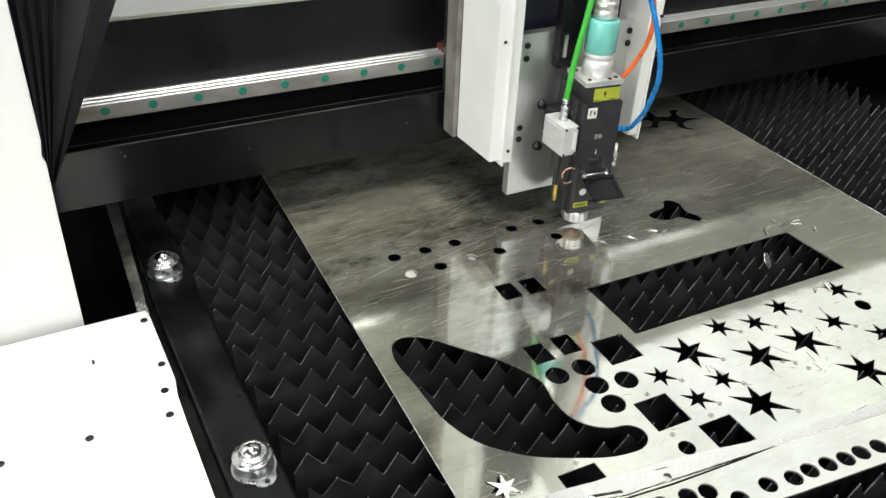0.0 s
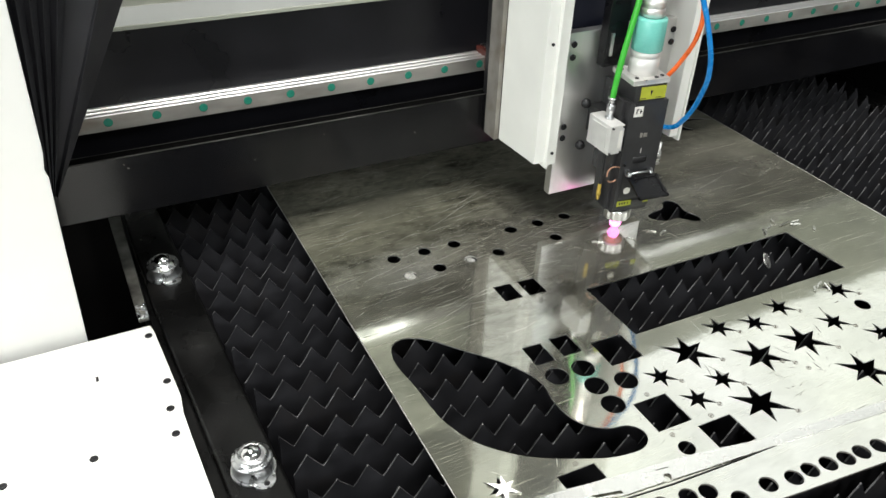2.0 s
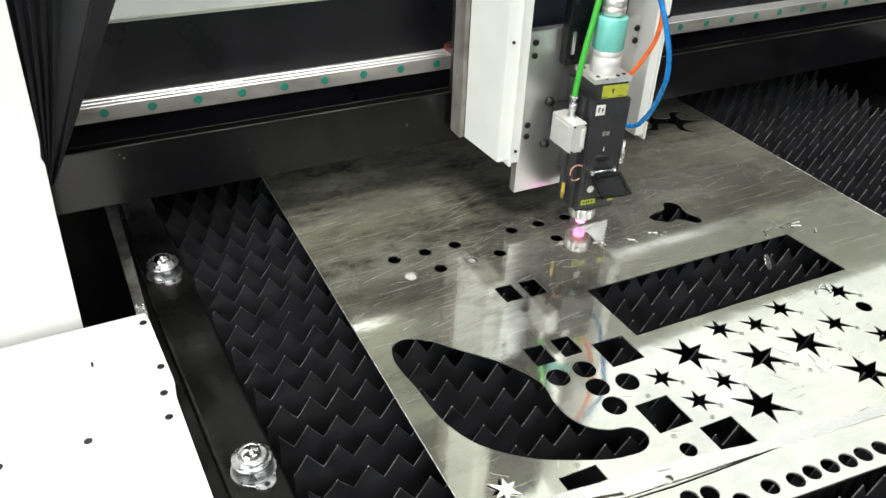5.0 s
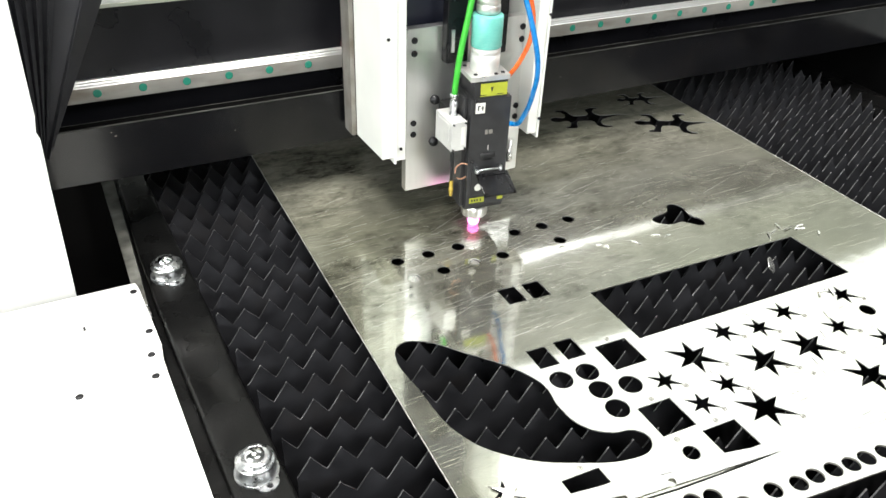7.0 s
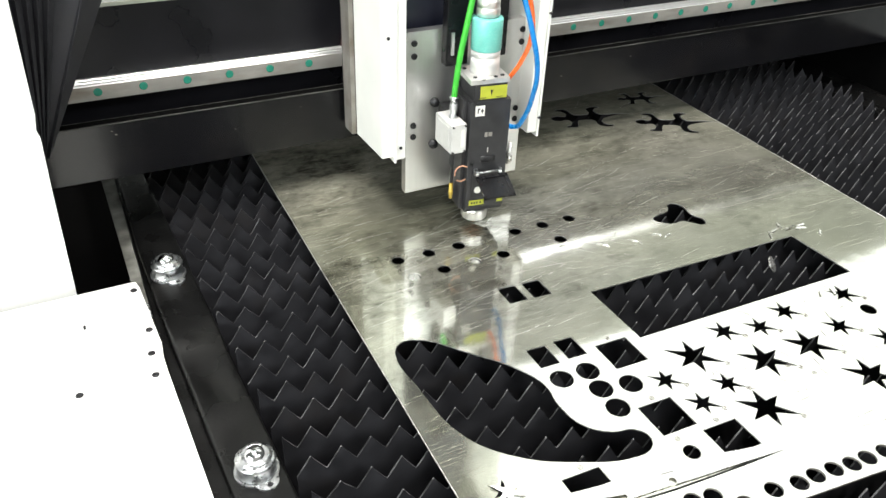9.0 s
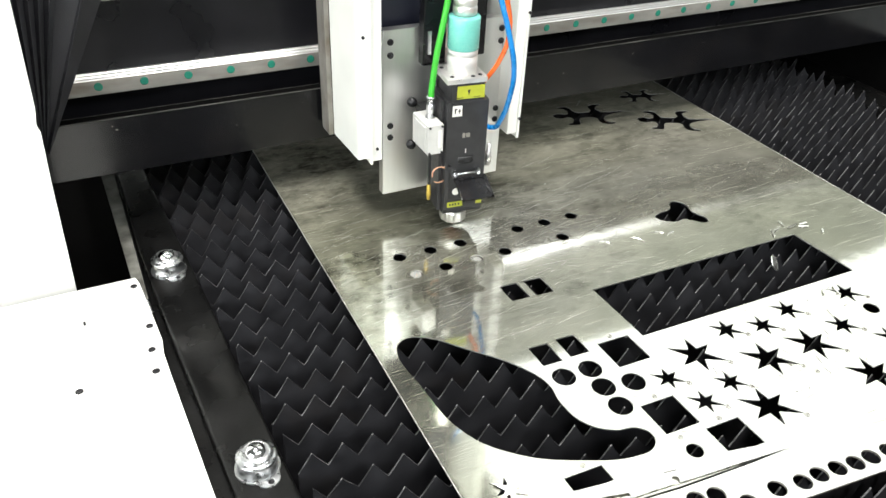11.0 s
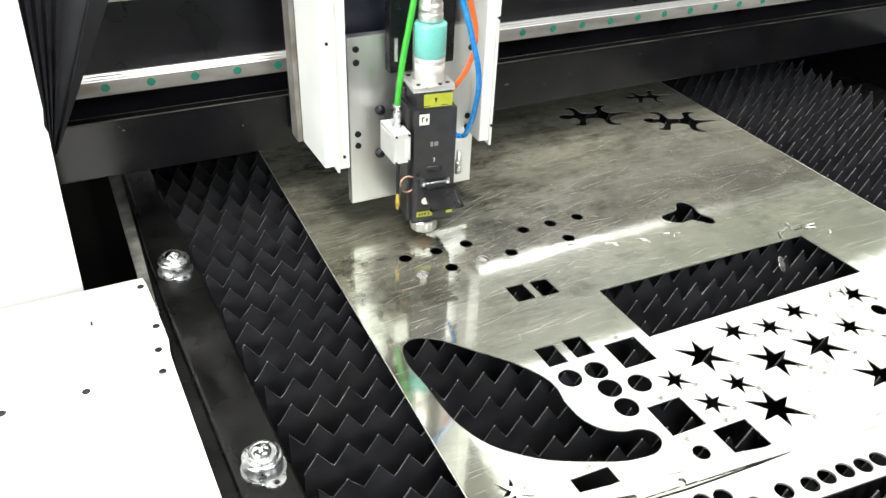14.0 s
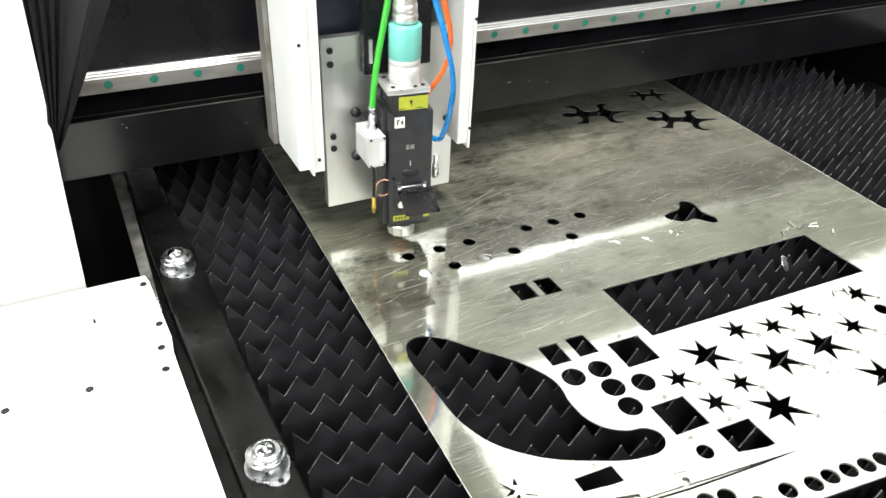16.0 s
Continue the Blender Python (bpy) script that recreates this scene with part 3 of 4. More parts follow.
def scratches():
    """Bright scratches, most of them drawn across the sheet."""
    # place of each family, spread, main direction and its spread in degrees, longest, how many
    families = ((0.36, -0.30, 0.13, 0.08, 9, 5, 0.17, 110), (0.55, -0.33, 0.04, 0.035, -24, 6, 0.08, 45), (0.62, -0.20, 0.20, 0.12, 8, 14, 0.09, 70),
                (0.42, -0.17, 0.14, 0.07, 14, 8, 0.14, 60), (0.32, -0.42, 0.07, 0.06, 10, 8, 0.12, 26), (0.75, -0.08, 0.20, 0.12, 2, 18, 0.09, 40),
                (0.44, -0.46, 0.10, 0.05, 25, 20, 0.04, 8), (0.68, -0.66, 0.14, 0.06, 20, 80, 0.04, 30), (0.40, -0.70, 0.10, 0.04, 25, 60, 0.03, 14), (0.60, -0.45, 0.25, 0.15, 12, 20, 0.03, 8))
    return draw_scratches("scratches", families, M_SCRATCH, 77, "fine bright scratches worn into the steel sheet", "scratches")


def stains():
    """Dark hairlines, specks and soot strokes round the cut-outs."""
    families = ((0.66, -0.66, 0.10, 0.045, 10, 60, 0.022, 46), (0.74, -0.70, 0.08, 0.03, 40, 70, 0.030, 26), (0.50, -0.735, 0.10, 0.018, 10, 30, 0.012, 26), (0.55, -0.29, 0.10, 0.07, 150, 30, 0.035, 60), (0.75, -0.18, 0.16, 0.12, 30, 70, 0.022, 90), (0.42, -0.24, 0.12, 0.08, 20, 60, 0.020, 60))
    return draw_scratches("stains", families, M_BURN, 91, "dark hairline soot stains on the steel sheet", "stains", 2.2)


scratches()
stains()


def scrap_strip():
    """A bent offcut with a row of round holes that lies over the sheet's near edge."""
    holes = [(0.430, -0.775), (0.452, -0.779), (0.513, -0.799), (0.543, -0.804), (0.566, -0.804), (0.590, -0.806), (0.613, -0.809), (0.635, -0.810), (0.660, -0.812), (0.685, -0.814), (0.710, -0.816), (0.735, -0.818), (0.40, -0.772), (0.475, -0.800)]
    outline = [(0.300, -0.7440), (0.367, -0.7515), (0.426, -0.7580), (0.470, -0.7606), (0.510, -0.7628), (0.548, -0.7640), (0.581, -0.7650), (0.705, -0.7634), (1.10, -0.800), (1.10, -0.875), (0.62, -0.828), (0.54, -0.821), (0.46, -0.812), (0.30, -0.796)]
    bm = from_curve([(outline, True, False)] + [(ring(x, y, 0.0098, 22), True, False) for x, y in holes], flat=True, extrude=0.0013)
    for v in bm.verts:
        v.co.z += -0.0008 + 0.05 * max(0.0, -0.742 - v.co.y - 0.03 * max(0.0, v.co.x - 0.4)) * max(0.0, min(1.0, (v.co.x - 0.25) / 0.3))
    bm.normal_update()
    for f in bm.faces:
        f.material_index = 1 if abs(f.normal.z) < 0.5 else 0
    return solid("offcut_strip", bm, (M_SHEET, M_GALV), "bent bright steel offcut strip with a row of round holes", "metal offcut")


scrap_strip()


def edge_strip():
    """A narrow curled offcut between the sheet's near edge and the strip with holes."""
    upper = [(0.300, -0.7165), (0.3219, -0.7185), (0.3788, -0.7265), (0.4551, -0.7348), (0.5045, -0.7429), (0.5489, -0.7518), (0.6228, -0.7590), (0.725, -0.7685), (0.80, -0.7755)]
    lower = [(0.7073, -0.7800), (0.6365, -0.7725), (0.5752, -0.7655), (0.5005, -0.7585), (0.4541, -0.7545), (0.4197, -0.7508), (0.375, -0.7475), (0.3165, -0.7330), (0.290, -0.7260)]
    slot = [(0.4195, -0.7362), (0.4346, -0.7386), (0.4348, -0.7396), (0.4197, -0.7374)]
    pocket = [(0.3394, -0.7340), (0.3729, -0.7415), (0.3730, -0.7455), (0.345, -0.7385)]
    bm = from_curve([(upper + lower, True, False), (slot, True, False), (pocket, True, False), (ring(0.4265, -0.7478, 0.0042, 14), True, False)], flat=True, extrude=0.0005)
    for v in bm.verts:
        v.co.z += 0.0026 + 0.10 * (v.co.y + 0.745 + 0.1 * (v.co.x - 0.45))
    return solid("edge_strip", bm, M_CHIP, "narrow bright steel strip curled over the sheet's cut edge", "metal offcut")


edge_strip()


def star_slug():
    bm = from_curve([(star(0.0, 0.0, 0.0152, 2.32), True, False)], flat=True, extrude=0.0008)
    turned(bm, pose(0.2690, -0.6900, 0.0016, 8, -6, 4))
    return solid("cut_star", bm, M_CHIP, "bright cut steel star tipped in its hole", "metal star")


star_slug()


def slug(x, y, z, r, tilt, yaw):
    bm = lathe([(r * 0.98, -0.0007), (r, 0.0), (r * 0.98, 0.0007)], pose(x, y, z, tilt, 0, yaw), 24)
    return solid("cut_disc", bm, M_CHIP, "small bright cut steel disc tipped in its hole", "metal disc", group="cut discs in the sheet")


slug(0.331, -0.3265, -0.0035, 0.0086, 16, 20)
slug(0.424, -0.3265, -0.0030, 0.0088, 12, 70)


def chips():
    rnd = random.Random(11)
    rows = [(0.868, -0.443, 60, 0.022), (0.884, -0.436, 20, 0.02), (0.900, -0.429, 80, 0.018), (0.911, -0.440, 5, 0.026), (0.933, -0.441, 0, 0.020), (0.927, -0.447, -15, 0.022), (0.945, -0.468, 50, 0.013),
            (0.842, -0.583, 70, 0.018), (0.835, -0.575, 25, 0.02), (0.822, -0.580, 50, 0.014)]
    for x, y, a, ln in rows:
        bm = box(-ln * 0.4, ln * 0.4, -0.0014, 0.0014, -0.0005, 0.0005, 0.0002)
        turned(bm, pose(x, y, 0.0012 + rnd.random() * 0.0006, rnd.uniform(-12, 12), rnd.uniform(-3, 3), a))
        solid("metal_sliver", bm, M_CHIP, "thin bright steel sliver lying on the sheet", "metal scrap", group="steel slivers")
    bm = lathe([(0.012, -0.0008), (0.0125, 0), (0.012, 0.0008)], pose(0.826, -0.492, -0.010, 55, 10, 30), 20)
    solid("cut_disc", bm, M_CHIP, "small bright cut steel disc caught between the slats", "metal disc", group="cut discs in the sheet")


chips()

# ---------------------------------------------------------------- ball arm


def arm():
    a = thing("transfer_arm", (0.045, -0.36, -0.9), "black painted steel arm that carries two ball transfer units", "machine arm")

    def section(y):
        k = (y + 0.169) / -0.391
        cx = 0.033 + 0.021 * k
        return max(cx - 0.030, 0.003), cx + 0.030
    rows = [(0.20, -0.0195), (0.02, -0.0190), (-0.10, -0.0185), (-0.286, -0.0185), (-0.300, -0.0190), (-0.312, -0.0207), (-0.326, -0.0240), (-0.338, -0.0258), (-0.352, -0.0262), (-0.45, -0.0262), (-0.70, -0.0262), (-1.05, -0.0262)]
    for name, some in (("far_tube", rows[:4]), ("bend_plate", rows[3:9]), ("near_tube", rows[8:])):
        bm = bmesh.new()
        loops = []
        for y, z in some:
            x0, x1 = section(y)
            q = 0.005
            pr = [(x0, z - 0.055), (x0, z - q), (x0 + q * 0.3, z - q * 0.3), (x0 + q, z), (x1 - q, z), (x1 - q * 0.3, z - q * 0.3), (x1, z - q), (x1, z - 0.055)]
            loops.append([bm.verts.new((px, y, pz)) for px, pz in pr])
        for p, n in zip(loops, loops[1:]):
            for i in range(8):
                bm.faces.new((p[i], p[(i + 1) % 8], n[(i + 1) % 8], n[i]))
        bm.faces.new(loops[0])
        bm.faces.new(list(reversed(loops[-1])))
        bmesh.ops.recalc_face_normals(bm, faces=bm.faces)
        part(name, smooth(bm, 0.9), M_ARM, a)
    return a


arm()


def ball_unit(x, y, z, yaw):
    u = thing("ball_transfer_unit", (x, y, z), "zinc-plated ball transfer unit bolted to the black arm", "ball transfer", group="ball transfer units")
    n = 48
    pts = []
    for i in range(n):
        t = 2 * math.pi * i / n
        c = abs(math.cos(t + math.pi / 2))
        r = 0.0262 + 0.0105 * max(0.0, (c - 0.80) / 0.20) ** 1.3
        pts.append((r * math.cos(t), r * math.sin(t)))
    holes = [(ring(0, s * 0.0295, 0.0036, 14), True, False) for s in (-1, 1)]
    bm = from_curve([(pts, True, False)] + holes, flat=True, extrude=0.0013)
    turned(bm, pose(x, y, z + 0.0013, 0, 0, yaw))
    f = part("flange", bm, M_CHROME, u)
    for s in (-1, 1):
        p = pose(x, y, z, 0, 0, yaw) @ Vector((0, s * 0.0295, 0.0004))
        part("hole_bottom", lathe([(0.0036, -0.0002), (0.0036, 0.0002)], Matrix.Translation(p), 14), M_BOLT, u)
    part("cup", lathe([(0.0242, 0.0026), (0.0228, 0.0045), (0.0215, 0.0090), (0.0208, 0.0160), (0.0212, 0.0170)], Matrix.Translation((x, y, z)), 40), M_CHROME, u)
    part("cap", lathe([(0.0212, 0.0170), (0.0230, 0.0176), (0.0236, 0.0190), (0.0230, 0.0212), (0.0208, 0.0226), (0.0194, 0.0230), (0.0186, 0.0250), (0.0170, 0.0270), (0.0150, 0.0278), (0.0134, 0.0276), (0.0128, 0.0262)], Matrix.Translation((x, y, z)), 40), M_CHROME, u)
    part("ball", ball(0.0130, Matrix.Translation((x, y, z + 0.0232)), 32), M_BALL, u, "polished steel ball")
    u.scale = (0.9, 0.9, 0.9)
    return u


ball_unit(0.0325, -0.163, -0.0185, 18)
ball_unit(0.0550, -0.5385, -0.0262, 16)


def pierce_marks():
    """Small burnt rings left beside the stars and squares where each cut began."""
    bm = bmesh.new()
    spots = [(x + r * 1.26 * math.cos(-0.75), y + r * 1.26 * math.sin(-0.75)) for x, y, r, i in star_places()]
    spots += [(0.498, -0.538), (0.483, -0.644), (0.528, -0.700), (0.352, -0.693), (0.470, -0.704), (0.520, -0.757), (0.690, -0.690), (0.670, -0.668)]
    for x, y in spots:
        for rr in (0.0027, 0.0010):
            pts = [(x + rr * math.cos(a * math.pi / 5), y + rr * math.sin(a * math.pi / 5), 0.0002) for a in range(10)]
            add(bm, from_curve([(pts, True, True)], radius=0.0003, res=2))
    return solid("pierce_marks", bm, M_BURN, "small dark burnt rings beside the cut stars", "burn marks", kind="stuff")


pierce_marks()


def curled_slivers():
    for x, y, a, r in ((0.606, -0.378, 20, 0.018), (0.655, -0.385, 0, 0.016), (0.702, -0.385, 35, 0.014), (0.725, -0.392, 70, 0.012), (0.560, -0.352, 50, 0.010)):
        pts = [(x + r * math.cos(math.radians(a + k * 16)), y + r * math.sin(math.radians(a + k * 16)), 0.0009) for k in range(5)]
        solid("curled_sliver", smooth(from_curve([(pts, False, True)], radius=0.0009, res=4), 1.0), M_CHIP, "thin curled bright steel sliver on the sheet", "metal scrap", group="steel slivers")


curled_slivers()

# ---------------------------------------------------------------- gantry


def gantry():
    g = thing("gantry", (0.7, 0.10, 0.05), "black gantry beam with steel guide rail and white end covers", "machine gantry")
    X0, X1 = -0.30, 2.6
    part("beam", box(X0, X1, 0.028, 0.30, 0.10, 0.2982, 0.003), M_BEAM, g)
    part("lower_plate", box(X0, X1, -0.050, -0.033, 0.081, 0.163, 0.0015), M_GLOSS, g, "black painted plate with a worn upper edge")
    # black sheet added over the plate's top to take away its sheen
    part("shelf_black_sheet", box(X0, X1, -0.0490, -0.0340, 0.1630, 0.1633), M_PIT, g)
    part("worn_edge", box(X0, X1, -0.0508, -0.0492, 0.1622, 0.1634, 0.0003), M_WORN, g, "worn bare steel edge")
    rnd = random.Random(12)
    flakes = bmesh.new()
    for i in range(13):
        x, z = rnd.uniform(-0.05, 1.9), 0.081 + 0.0815 * rnd.random() ** 0.7
        w, hh = rnd.uniform(0.0004, 0.0015) * (3 if rnd.random() < 0.12 else 1), rnd.uniform(0.0003, 0.0007)
        add(flakes, box(x - w, x + w, -0.0502, -0.0500, z - hh, z + hh))
    chips_ = part("bare_chips", flakes, M_GALV, g, "small bare chips in the black paint")
    chips_["kind"] = "stuff"
    part("shelf_edge", box(X0, X1, -0.0338, -0.0326, 0.1622, 0.1634, 0.0003), M_WORN, g, "worn bare steel edge")
    part("lower_web", box(X0, X1, -0.033, 0.30, 0.083, 0.100, 0.001), M_BEAM, g)
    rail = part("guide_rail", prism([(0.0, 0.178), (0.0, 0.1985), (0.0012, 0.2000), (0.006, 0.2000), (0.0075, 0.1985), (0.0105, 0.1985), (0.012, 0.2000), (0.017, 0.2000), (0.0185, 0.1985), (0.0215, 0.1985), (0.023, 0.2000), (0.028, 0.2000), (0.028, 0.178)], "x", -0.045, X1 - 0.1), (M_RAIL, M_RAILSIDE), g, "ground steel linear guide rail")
    # the front face gets the darker, shade-toned material
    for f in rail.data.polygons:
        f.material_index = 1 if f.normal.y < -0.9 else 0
    for i in range(0, 30):
        part("bolt_cap", lathe([(0.0058, -0.001), (0.0058, 0.0004), (0.0052, 0.0008)], facing_y(0.06 * i, 0.0, 0.1893), 20), M_CAP, rail, "round green bolt cap")
    part("upper_strip", box(X0, X1, 0.0255, 0.0304, 0.2985, 0.3235, 0.0006), M_STRIP, g, "satin bright steel strip under the cover")
    part("strip_lip", box(X0, X1, 0.0236, 0.0254, 0.2960, 0.3010, 0.0006), M_GREY, g, "pale grey lip along the strip")
    part("upper_cover", box(X0, X1, 0.0305, 0.31, 0.3005, 0.636, 0.003), M_GREY, g, "light grey enamelled cover")
    part("end_panel", prism([(-0.0865, -0.035), (-0.0800, 0.136), (-0.0765, 0.203), (-0.0790, 0.212), (-0.0755, 0.232), (-0.0705, 0.37), (-0.058, 0.75), (-0.60, 0.75), (-0.60, -0.035)], "y", -0.150, -0.146, 0.0012), M_WHITE, g, "white enamelled end cover")
    # black box added in place of the shaded void behind the panel
    part("end_void_box", box(-0.60, -0.100, -0.144, 0.28, -0.10, 0.75, 0.003), M_PIT, g)
    top = part("side_cover", prism([(-0.60, -0.165), (-0.0115, -0.161), (-0.0085, -0.176), (-0.0005, -0.302), (-0.0030, -0.330), (-0.0020, -0.362), (0.0065, -0.560), (0.0150, -0.800), (-0.60, -0.800)], "z", -0.029, -0.020, 0.0012), M_WHITE, g, "white enamelled side cover with dark screws")
    for x, y in ((-0.0165, -0.181), (-0.0105, -0.272), (-0.0150, -0.318), (-0.0165, -0.358), (-0.100, -0.358), (-0.186, -0.357)):
        part("screw", lathe([(0.0046, -0.003), (0.0046, 0.0006), (0.0036, 0.0012), (0.0020, 0.0012), (0.0018, 0.0004)], Matrix.Translation((x, y, -0.020)), 16), M_BOLT, top)
    part("slot", box(-0.0845, -0.0815, -0.240, -0.232, -0.0205, -0.0192), M_BOLT, top)
    # pleats fan out from one low corner
    cuts = (0.0, 0.09, 0.18, 0.27, 0.36, 0.47, 0.97)
    for f0, f1 in zip(cuts, cuts[1:]):
        f1 += 0.012
        bm = bmesh.new()

        def edge(f, y):
            lo = Vector((-0.085 + 0.012 * f, y, 0.150))
            hi = Vector((-0.080 + 0.235 * f, y - 0.02 * (1 - f), 0.560))
            return lo, hi
        a0, a1 = edge(f0, -0.052 - 0.07 * (1 - f0))
        m0, m1 = edge((f0 + f1) / 2, -0.066 - 0.07 * (1 - f0))
        b0, b1 = edge(f1, -0.048 - 0.07 * (1 - f1))
        c0, c1 = edge((f0 + f1) / 2, -0.030 - 0.05 * (1 - f1))
        q = [bm.verts.new(p) for p in (a0, m0, b0, c0, a1, m1, b1, c1)]
        for f in ((0, 1, 5, 4), (1, 2, 6, 5), (2, 3, 7, 6), (3, 0, 4, 7), (3, 2, 1, 0), (4, 5, 6, 7)):
            bm.faces.new([q[j] for j in f])
        bmesh.ops.recalc_face_normals(bm, faces=bm.faces)
        part("bellows_fold", bevel(bm, 0.0012, 1), M_CLOTH, g, "black pleated bellows")
    return g


GANTRY = gantry()

# ---------------------------------------------------------------- carriage


def carriage():
    c = thing("carriage", (0.32, -0.06, 0.10), "white and black cross carriage that rides on the gantry rail", "machine carriage")
    part("side_plate", box(0.1975, 0.2045, -0.092, -0.061, 0.106, 0.62, 0.001), M_GALV, c, "dull grey steel side plate")
    part("back_plate", box(0.2035, 0.452, -0.060, -0.040, 0.10, 0.62, 0.002), M_DARK, c)
    part("rail_wiper", box(0.2262, 0.2330, -0.008, 0.034, 0.180, 0.2085, 0.001), M_RED, c, "red rail wiper")
    part("slider_block", box(0.2331, 0.300, -0.010, 0.036, 0.181, 0.2100, 0.001), M_CHROME, c, "steel slider block")
    part("left_cover", prism([(-0.092, 0.1065), (-0.192, 0.1120), (-0.192, 0.75), (-0.092, 0.75)], "x", 0.205, 0.222, 0.0015), M_COVER, c, "off-white enamelled cover")
    part("left_flange", box(0.2215, 0.2245, -0.198, -0.150, 0.1045, 0.75, 0.0006), M_COVER, c)
    part("left_front", box(0.2246, 0.2395, -0.1945, -0.120, 0.1075, 0.75, 0.001), M_COVER, c)
    part("right_cover", box(0.4290, 0.4440, -0.213, -0.070, 0.121, 0.75, 0.0015), M_COVER, c, "off-white enamelled cover")
    part("right_flange", box(0.4441, 0.4475, -0.216, -0.175, 0.114, 0.75, 0.0006), M_COVER, c)
    part("column", box(0.2500, 0.400, -0.150, -0.062, 0.20, 0.75, 0.003), M_NAVY, c, "black blue slide column")
    for x, z in ((0.2150, 0.285), (0.2320, 0.126), (0.446, 0.30), (0.446, 0.145)):
        yy = -0.1925 if x < 0.22 else (-0.195 if x < 0.3 else -0.2165)
        socket_bolt(c, x, yy, z, 0.0022, name="screw")
    return c


CARRIAGE = carriage()

# ---------------------------------------------------------------- cutting head
AX, AY = 0.3335, -0.236


def hose(name, pts, r, m, parent, label):
    return part(name, smooth(from_curve([(pts, False, True)], radius=r, res=10), 1.0), m, parent, label)


def cutting_head():
    h = thing("laser_cutter", (AX, AY, 0.0), "black laser cutting head with turquoise sleeve on an aluminium plate", "laser head")
    plate = part("tool_plate", box(0.2460, 0.4360, -0.180, -0.166, 0.040, 0.2845, 0.0012), M_PLATE, h, "brushed aluminium tool plate")
    for x in (0.2575, 0.4255):
        for z in (0.2685, 0.2505, 0.1485, 0.1310):
            socket_bolt(plate, x, -0.1805, z, 0.0044)
    br = bmesh.new()
    box(0.298, 0.331, -0.196, -0.1805, 0.236, 0.50, 0.002, br)
    box(0.372, 0.392, -0.194, -0.1805, 0.240, 0.50, 0.002, br)
    part("bracket", br, M_BLACK, h, "black steel bracket")
    part("bracket_plate", box(0.3035, 0.3085, -0.199, -0.1962, 0.252, 0.283, 0.0005), M_PLATE, h)
    cx = 0.3405
    turn = Matrix.Translation((cx, -0.232, 0)) @ Matrix.Rotation(math.radians(-7), 4, "Z") @ Matrix.Translation((-cx, 0.232, 0))

    def T(bm):
        return turned(bm, turn)
    body = bmesh.new()
    box(0.3115, 0.3705, -0.257, -0.196, 0.060, 0.205, 0.0022, body)
    box(0.3165, 0.3635, -0.2555, -0.200, 0.203, 0.2295, 0.0012, body)
    add(body, prism([(-0.257, 0.062), (-0.257, 0.040), (-0.253, 0.0315), (-0.205, 0.0315), (-0.205, 0.062)], "x", 0.3118, 0.3702, 0.0012))
    part("body", T(body), M_HEAD, h, "black anodised head body")
    part("mount", box(0.318, 0.368, -0.200, -0.1805, 0.075, 0.215, 0.001), M_HEAD, h)
    rb = bmesh.new()
    box(0.3060, 0.3118, -0.246, -0.206, 0.034, 0.204, 0.0015, rb)
    part("side_block", T(rb), M_HEAD, h)
    fl = box(0.3095, 0.3655, -0.2575, -0.202, 0.2297, 0.2365, 0.0008)
    part("top_flange", T(fl), M_ALU, h, "machined aluminium flange")
    for x, y in ((0.319, -0.248), (0.347, -0.2515), (0.358, -0.248), (0.316, -0.214)):
        m = turn @ Matrix.Translation((x, y, 0.2366))
        part("bolt", lathe([(0.0028, -0.001), (0.0028, 0.0008), (0.0016, 0.0008)], m, 14), M_BOLT, h)
    sx, sy = 0.3400, -0.228
    O = Matrix.Translation((sx, sy, 0))
    part("collimator_base", lathe([(0.0200, 0.2366), (0.0200, 0.2585), (0.0190, 0.2590), (0.0190, 0.2604), (0.0200, 0.2610), (0.0200, 0.2680)], O, 40), M_SILVER, h, "machined aluminium barrel")
    part("sleeve", lathe([(0.0202, 0.2682), (0.0208, 0.2692), (0.0208, 0.3090), (0.0202, 0.3100), (0.0150, 0.3118)], O, 40), M_TEAL, h, "turquoise plastic sleeve")
    col = [(0.0145, 0.3120), (0.0145, 0.3132), (0.0158, 0.3138), (0.0159, 0.3225), (0.0154, 0.3232), (0.0142, 0.3236), (0.0142, 0.3250), (0.0152, 0.3255), (0.0152, 0.3345), (0.0140, 0.3350), (0.0140, 0.3370)]
    part("fibre_connector", lathe(col + [(0.0148, 0.345), (0.0148, 0.42)], O, 32), M_ALU, h, "knurled silver fibre connector")
    # front details
    part("warning_label", T(box(0.3245, 0.3630, -0.2562, -0.2552, 0.2080, 0.2260, 0.0002)), M_YELLOW, h, "yellow-green warning label")
    lt = bmesh.new()
    add(lt, prism([(0.3385, 0.2205), (0.3425, 0.2205), (0.3405, 0.2130)], "y", -0.2567, -0.2561))
    box(0.3240, 0.3330, -0.2566, -0.2561, 0.2096, 0.2104, 0, lt)
    box(0.3480, 0.3570, -0.2566, -0.2561, 0.2096, 0.2104, 0, lt)
    part("label_mark", T(lt), M_INK, h)
    part("white_label", T(box(0.3185, 0.3320, -0.2578, -0.2568, 0.1845, 0.1995, 0.0002)), M_PAPER, h, "small white label")
    wl = bmesh.new()
    for x0, x1, z0, z1 in ((0.3215, 0.3230, 0.189, 0.196), (0.3215, 0.3250, 0.1945, 0.196), (0.3275, 0.3290, 0.189, 0.195), (0.3265, 0.3300, 0.1915, 0.193)):
        box(x0, x1, -0.2583, -0.2577, z0, z1, 0, wl)
